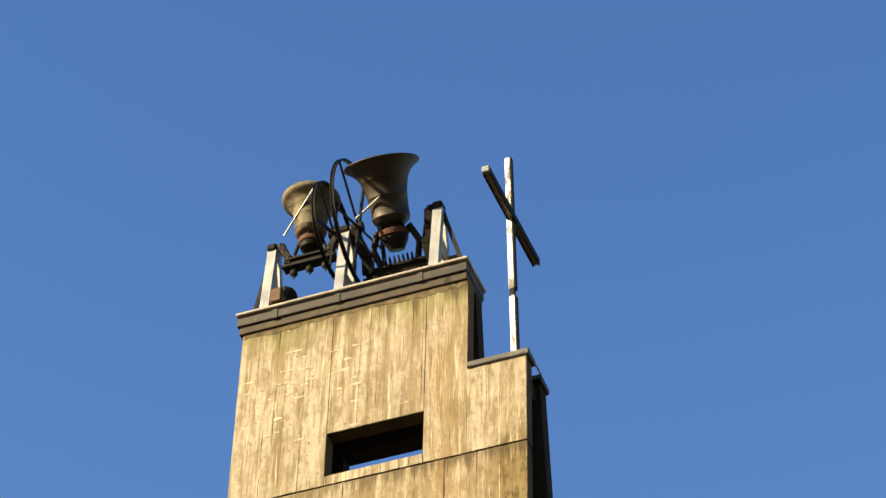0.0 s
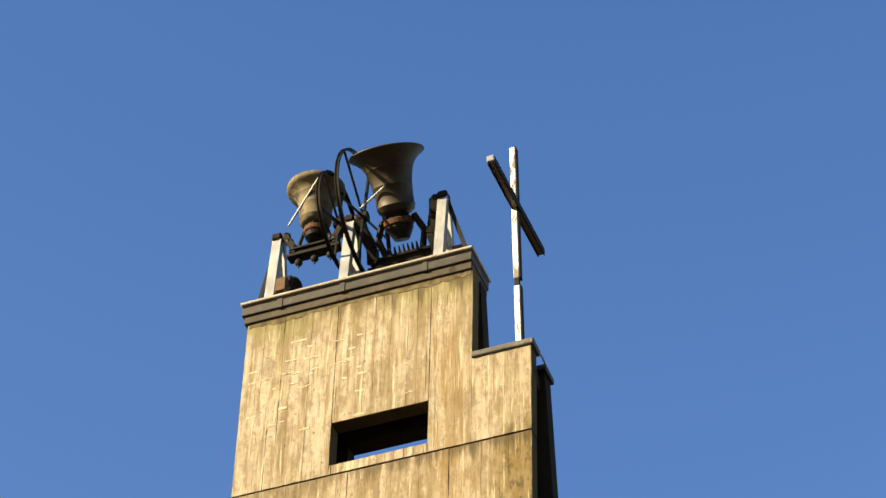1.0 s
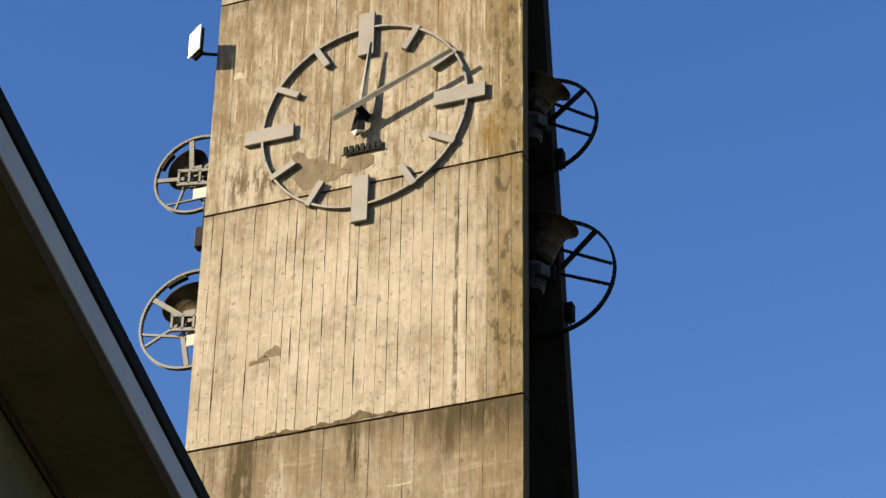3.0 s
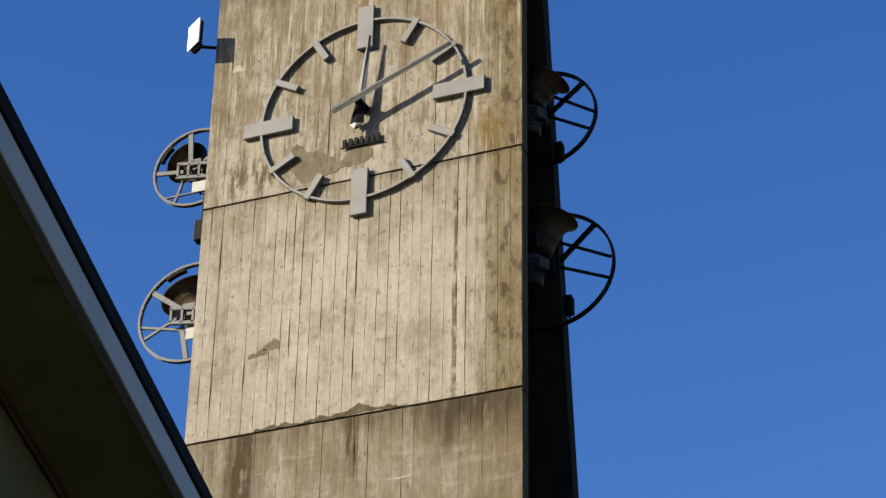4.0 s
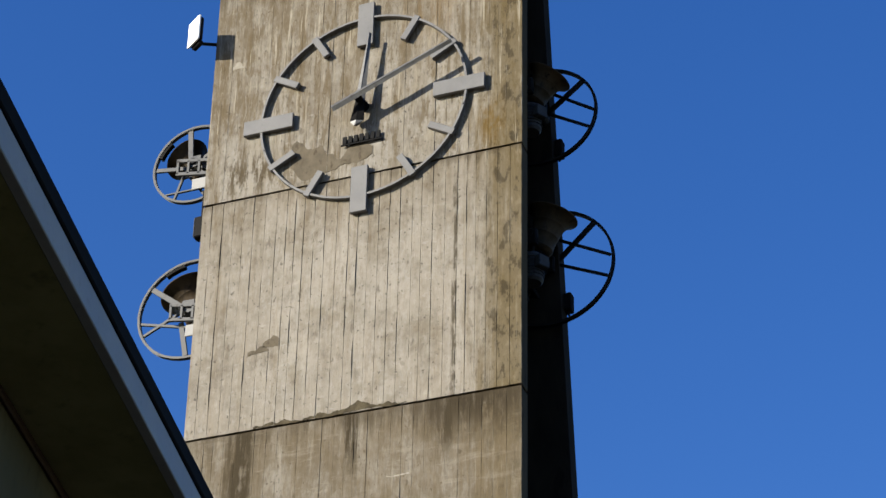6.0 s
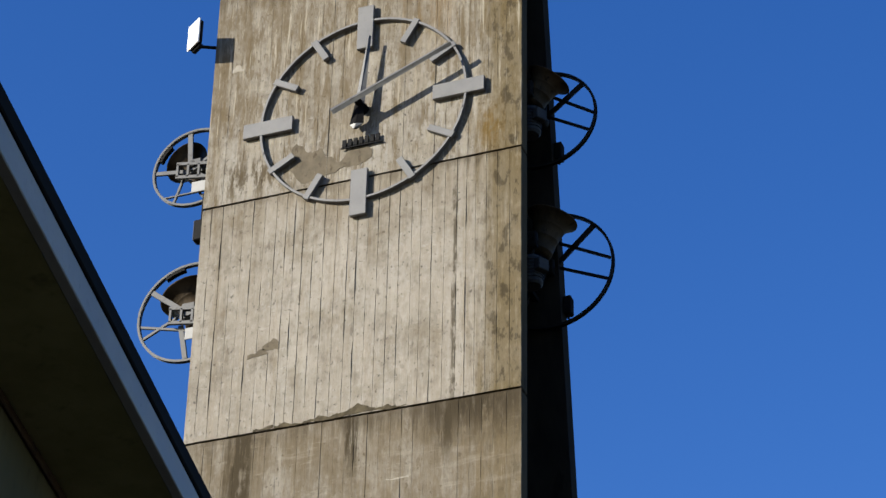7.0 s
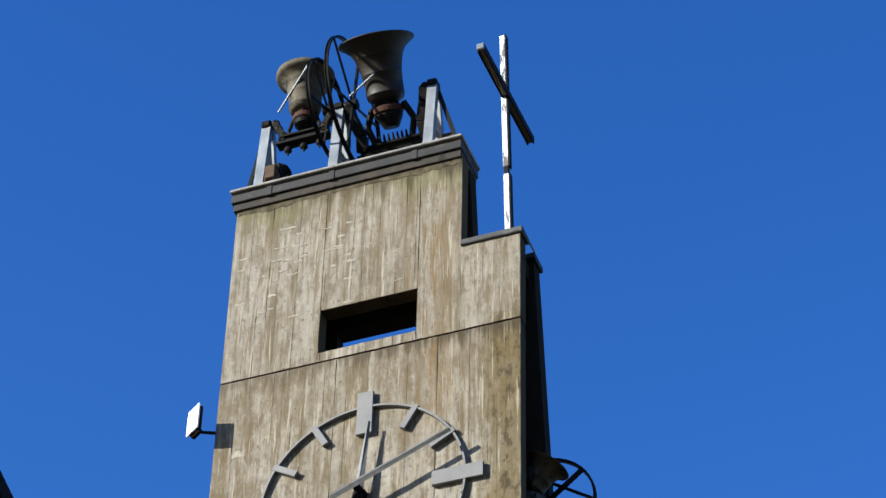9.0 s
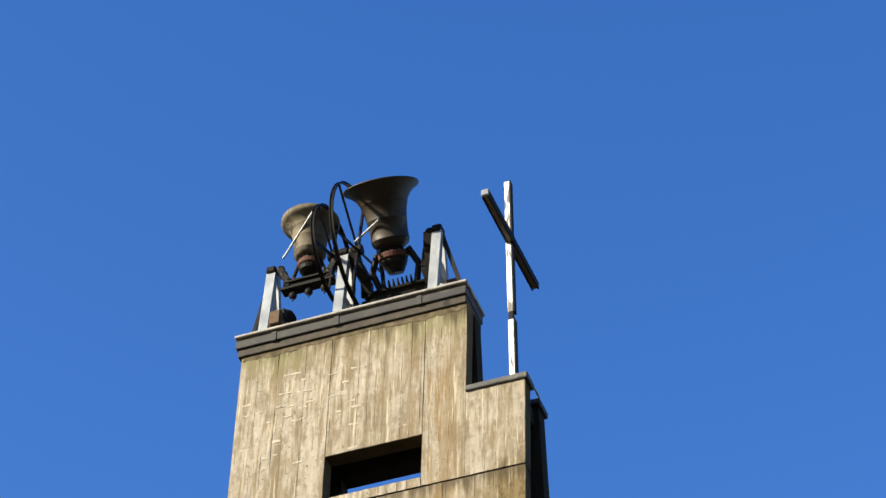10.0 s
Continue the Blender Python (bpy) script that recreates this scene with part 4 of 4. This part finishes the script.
SMEAR = simple_material("pale_cement_smear", (0.207, 0.1845, 0.144), (0.279, 0.2542, 0.207), 0.95, 0, 14, (1, 1, 1), 0.3, (0.171, 0.144, 0.1035), spec=0.2)
MOSS_SHADE = simple_material("dark_moss_shade", (0.0294, 0.0235, 0.0143), (0.0882, 0.0714, 0.0441), 0.97, 0, 9, (1, 1, 1), 0.4, spec=0.1)
ragged("moss_shade_crust", -0.90, 0.50, lambda u: 12.452, lambda u: 12.458 + 0.05 * hill(u, 0.68, 0.06) + 0.045 * hill(u, 0.62, 0.2) + 0.03 * hill(u, 0.86, 0.06), 4.4, MOSS_SHADE, "dark moss crust above the pour joint", 0.03)

# dark strip drawn mostly for the cap's shadow on the wall, partly moss
ragged("moss_shade_crust", -1.53, 0.89, lambda u: 19.572 - 0.03 * hill(u, 0.16, 0.1) - 0.035 * hill(u, 0.82, 0.14), lambda u: 19.66, 6.1, MOSS_SHADE, "dark strip under the roof cap, painted shadow with moss", 0.06)

ragged("mortar_patch", -1.36, -1.24, lambda u: 16.40, lambda u: 16.44 + 0.05 * hill(u, 0.5, 0.3), 3.9, SMEAR, "pale cement chip beside the floodlight arm", 0.04)

# pale smears of cement on the top pour
smears = ((-0.96, 19.22, 0.17), (-1.03, 18.97, 0.13), (-0.83, 18.95, 0.12), (-1.02, 18.81, 0.1), (-0.82, 18.73, 0.09), (-0.86, 18.58, 0.14),
          (-1.06, 18.55, 0.07), (-1.29, 18.8, 0.08), (-0.43, 18.78, 0.07), (-0.24, 18.57, 0.1), (-0.43, 18.56, 0.06), (-1.45, 18.79, 0.06), (0.26, 18.17, 0.08), (0.44, 11.77, 0.2))
rnd = random.Random(5)
smears += tuple((-1.42 + 0.115 * rnd.randrange(11) + rnd.uniform(-0.02, 0.02), 18.02 + 0.155 * rnd.randrange(8) + rnd.uniform(-0.02, 0.02), rnd.uniform(0.05, 0.11)) for k in range(26))
for k, (x, z, w) in enumerate(smears):
    ragged("cement_smear", x - w / 2, x + w / 2, lambda u: z, lambda u: z + 0.016, 20.0 + k, SMEAR, "", 0.024)

# ---- board marks of the tower face ----
rnd = random.Random(11)


def board(lift, x0, x1, z0, z1):
    """The imprint of one formwork board, with the broken fin of cement that leaked out along its edge."""
    proud = rnd.uniform(-0.0025, 0.0015)
    n = max(2, min(30, int((z1 - z0) / 0.08)))
    pale = 12 < z0 < 14
    fin = rnd.choice((0.001, 0.003, 0.005, 0.006, 0.008)) if pale else rnd.choice((0.0, 0.001, 0.002, 0.003, 0.006))
    if x1 > XR - 0.02:
        fin = 0.0
    seed = rnd.uniform(0, 50)
    me = bpy.data.meshes.new("board_mark")
    vs, fs = [], []
    for i in range(n + 1):
        z = z0 + (z1 - z0) * i / n
        l, r = x0, x1 + (rnd.uniform(-0.0012, 0.0022) if pale else rnd.uniform(0.0005, 0.003))
        o = proud + rnd.uniform(-0.001, 0.001)
        f = fin * min(1.0, max(0.0, 0.38 + 1.5 * noise.noise((seed, z * 2.2, 0.0)) + 0.6 * noise.noise((seed, z * 9.0, 5.0))))
        w = 0.007 + 0.003 * noise.noise((seed, z * 5.0, 9.0))
        vs += [(l, 0.016, z), (l + 0.0015, o, z), (r - w - 0.001, o, z), (r - w * 0.6, o - f, z), (r - 0.001, o - 0.3 * f, z), (r, 0.016, z)]
    for i in range(n):
        a, b = 6 * i, 6 * i + 6
        for k in range(5):
            fs.append((a + k, a + k + 1, b + k + 1, b + k))
    fs += [tuple(range(5, -1, -1)), tuple(range(6 * n, 6 * n + 6))]
    me.from_pydata(vs, [], fs)
    me.materials.append(CONCRETE)
    ob = new("board_mark", me)
    ob.parent = lift


for lift, z0, z1 in zip(lifts, JOINTS, JOINTS[1:] + [Z_TOP]):
    if z1 < 9:
        continue
    groove = 0.35 if 12 < z0 < 14 else 0.05
    x = XL + 0.002
    while x < XR - 0.03:
        w = rnd.choice((0.085, 0.1, 0.1, 0.105, 0.115))
        if XR - (x + w) < 0.05:
            w = XR - 0.002 - x
        gap = rnd.choice((0.0, 0.0, 0.001, 0.002, 0.004)) * groove
        a, b, lo, hi = x, x + w - gap, z0 + GAP, z1 - GAP
        if z1 == Z_TOP:
            hi = Z_TOP if b <= XS + 0.02 else Z_STEP
            b = XS - 0.002 if a < XS - 0.03 and b > XS - 0.06 else b
            w = XS - a if b == XS - 0.002 else w
            hi = Z_TOP if b <= XS else Z_STEP
            if a < SLOT[1] and b > SLOT[0]:
                if a < SLOT[0] - 0.02:
                    board(lift, a, SLOT[0] - 0.005, lo, hi)
                    board(lift, SLOT[0], b, SLOT[3] + 0.004, hi)
                    board(lift, SLOT[0], b, lo, SLOT[2] - 0.004)
                elif b > SLOT[1] + 0.02:
                    board(lift, SLOT[1] + 0.005, b, lo, hi)
                    board(lift, a, SLOT[1], SLOT[3] + 0.004, hi)
                    board(lift, a, SLOT[1], lo, SLOT[2] - 0.004)
                else:
                    board(lift, a, b, SLOT[3] + 0.004, hi)
                    board(lift, a, b, lo, SLOT[2] - 0.004)
                x += w
                continue
        board(lift, a, b, lo, hi)
        x += w
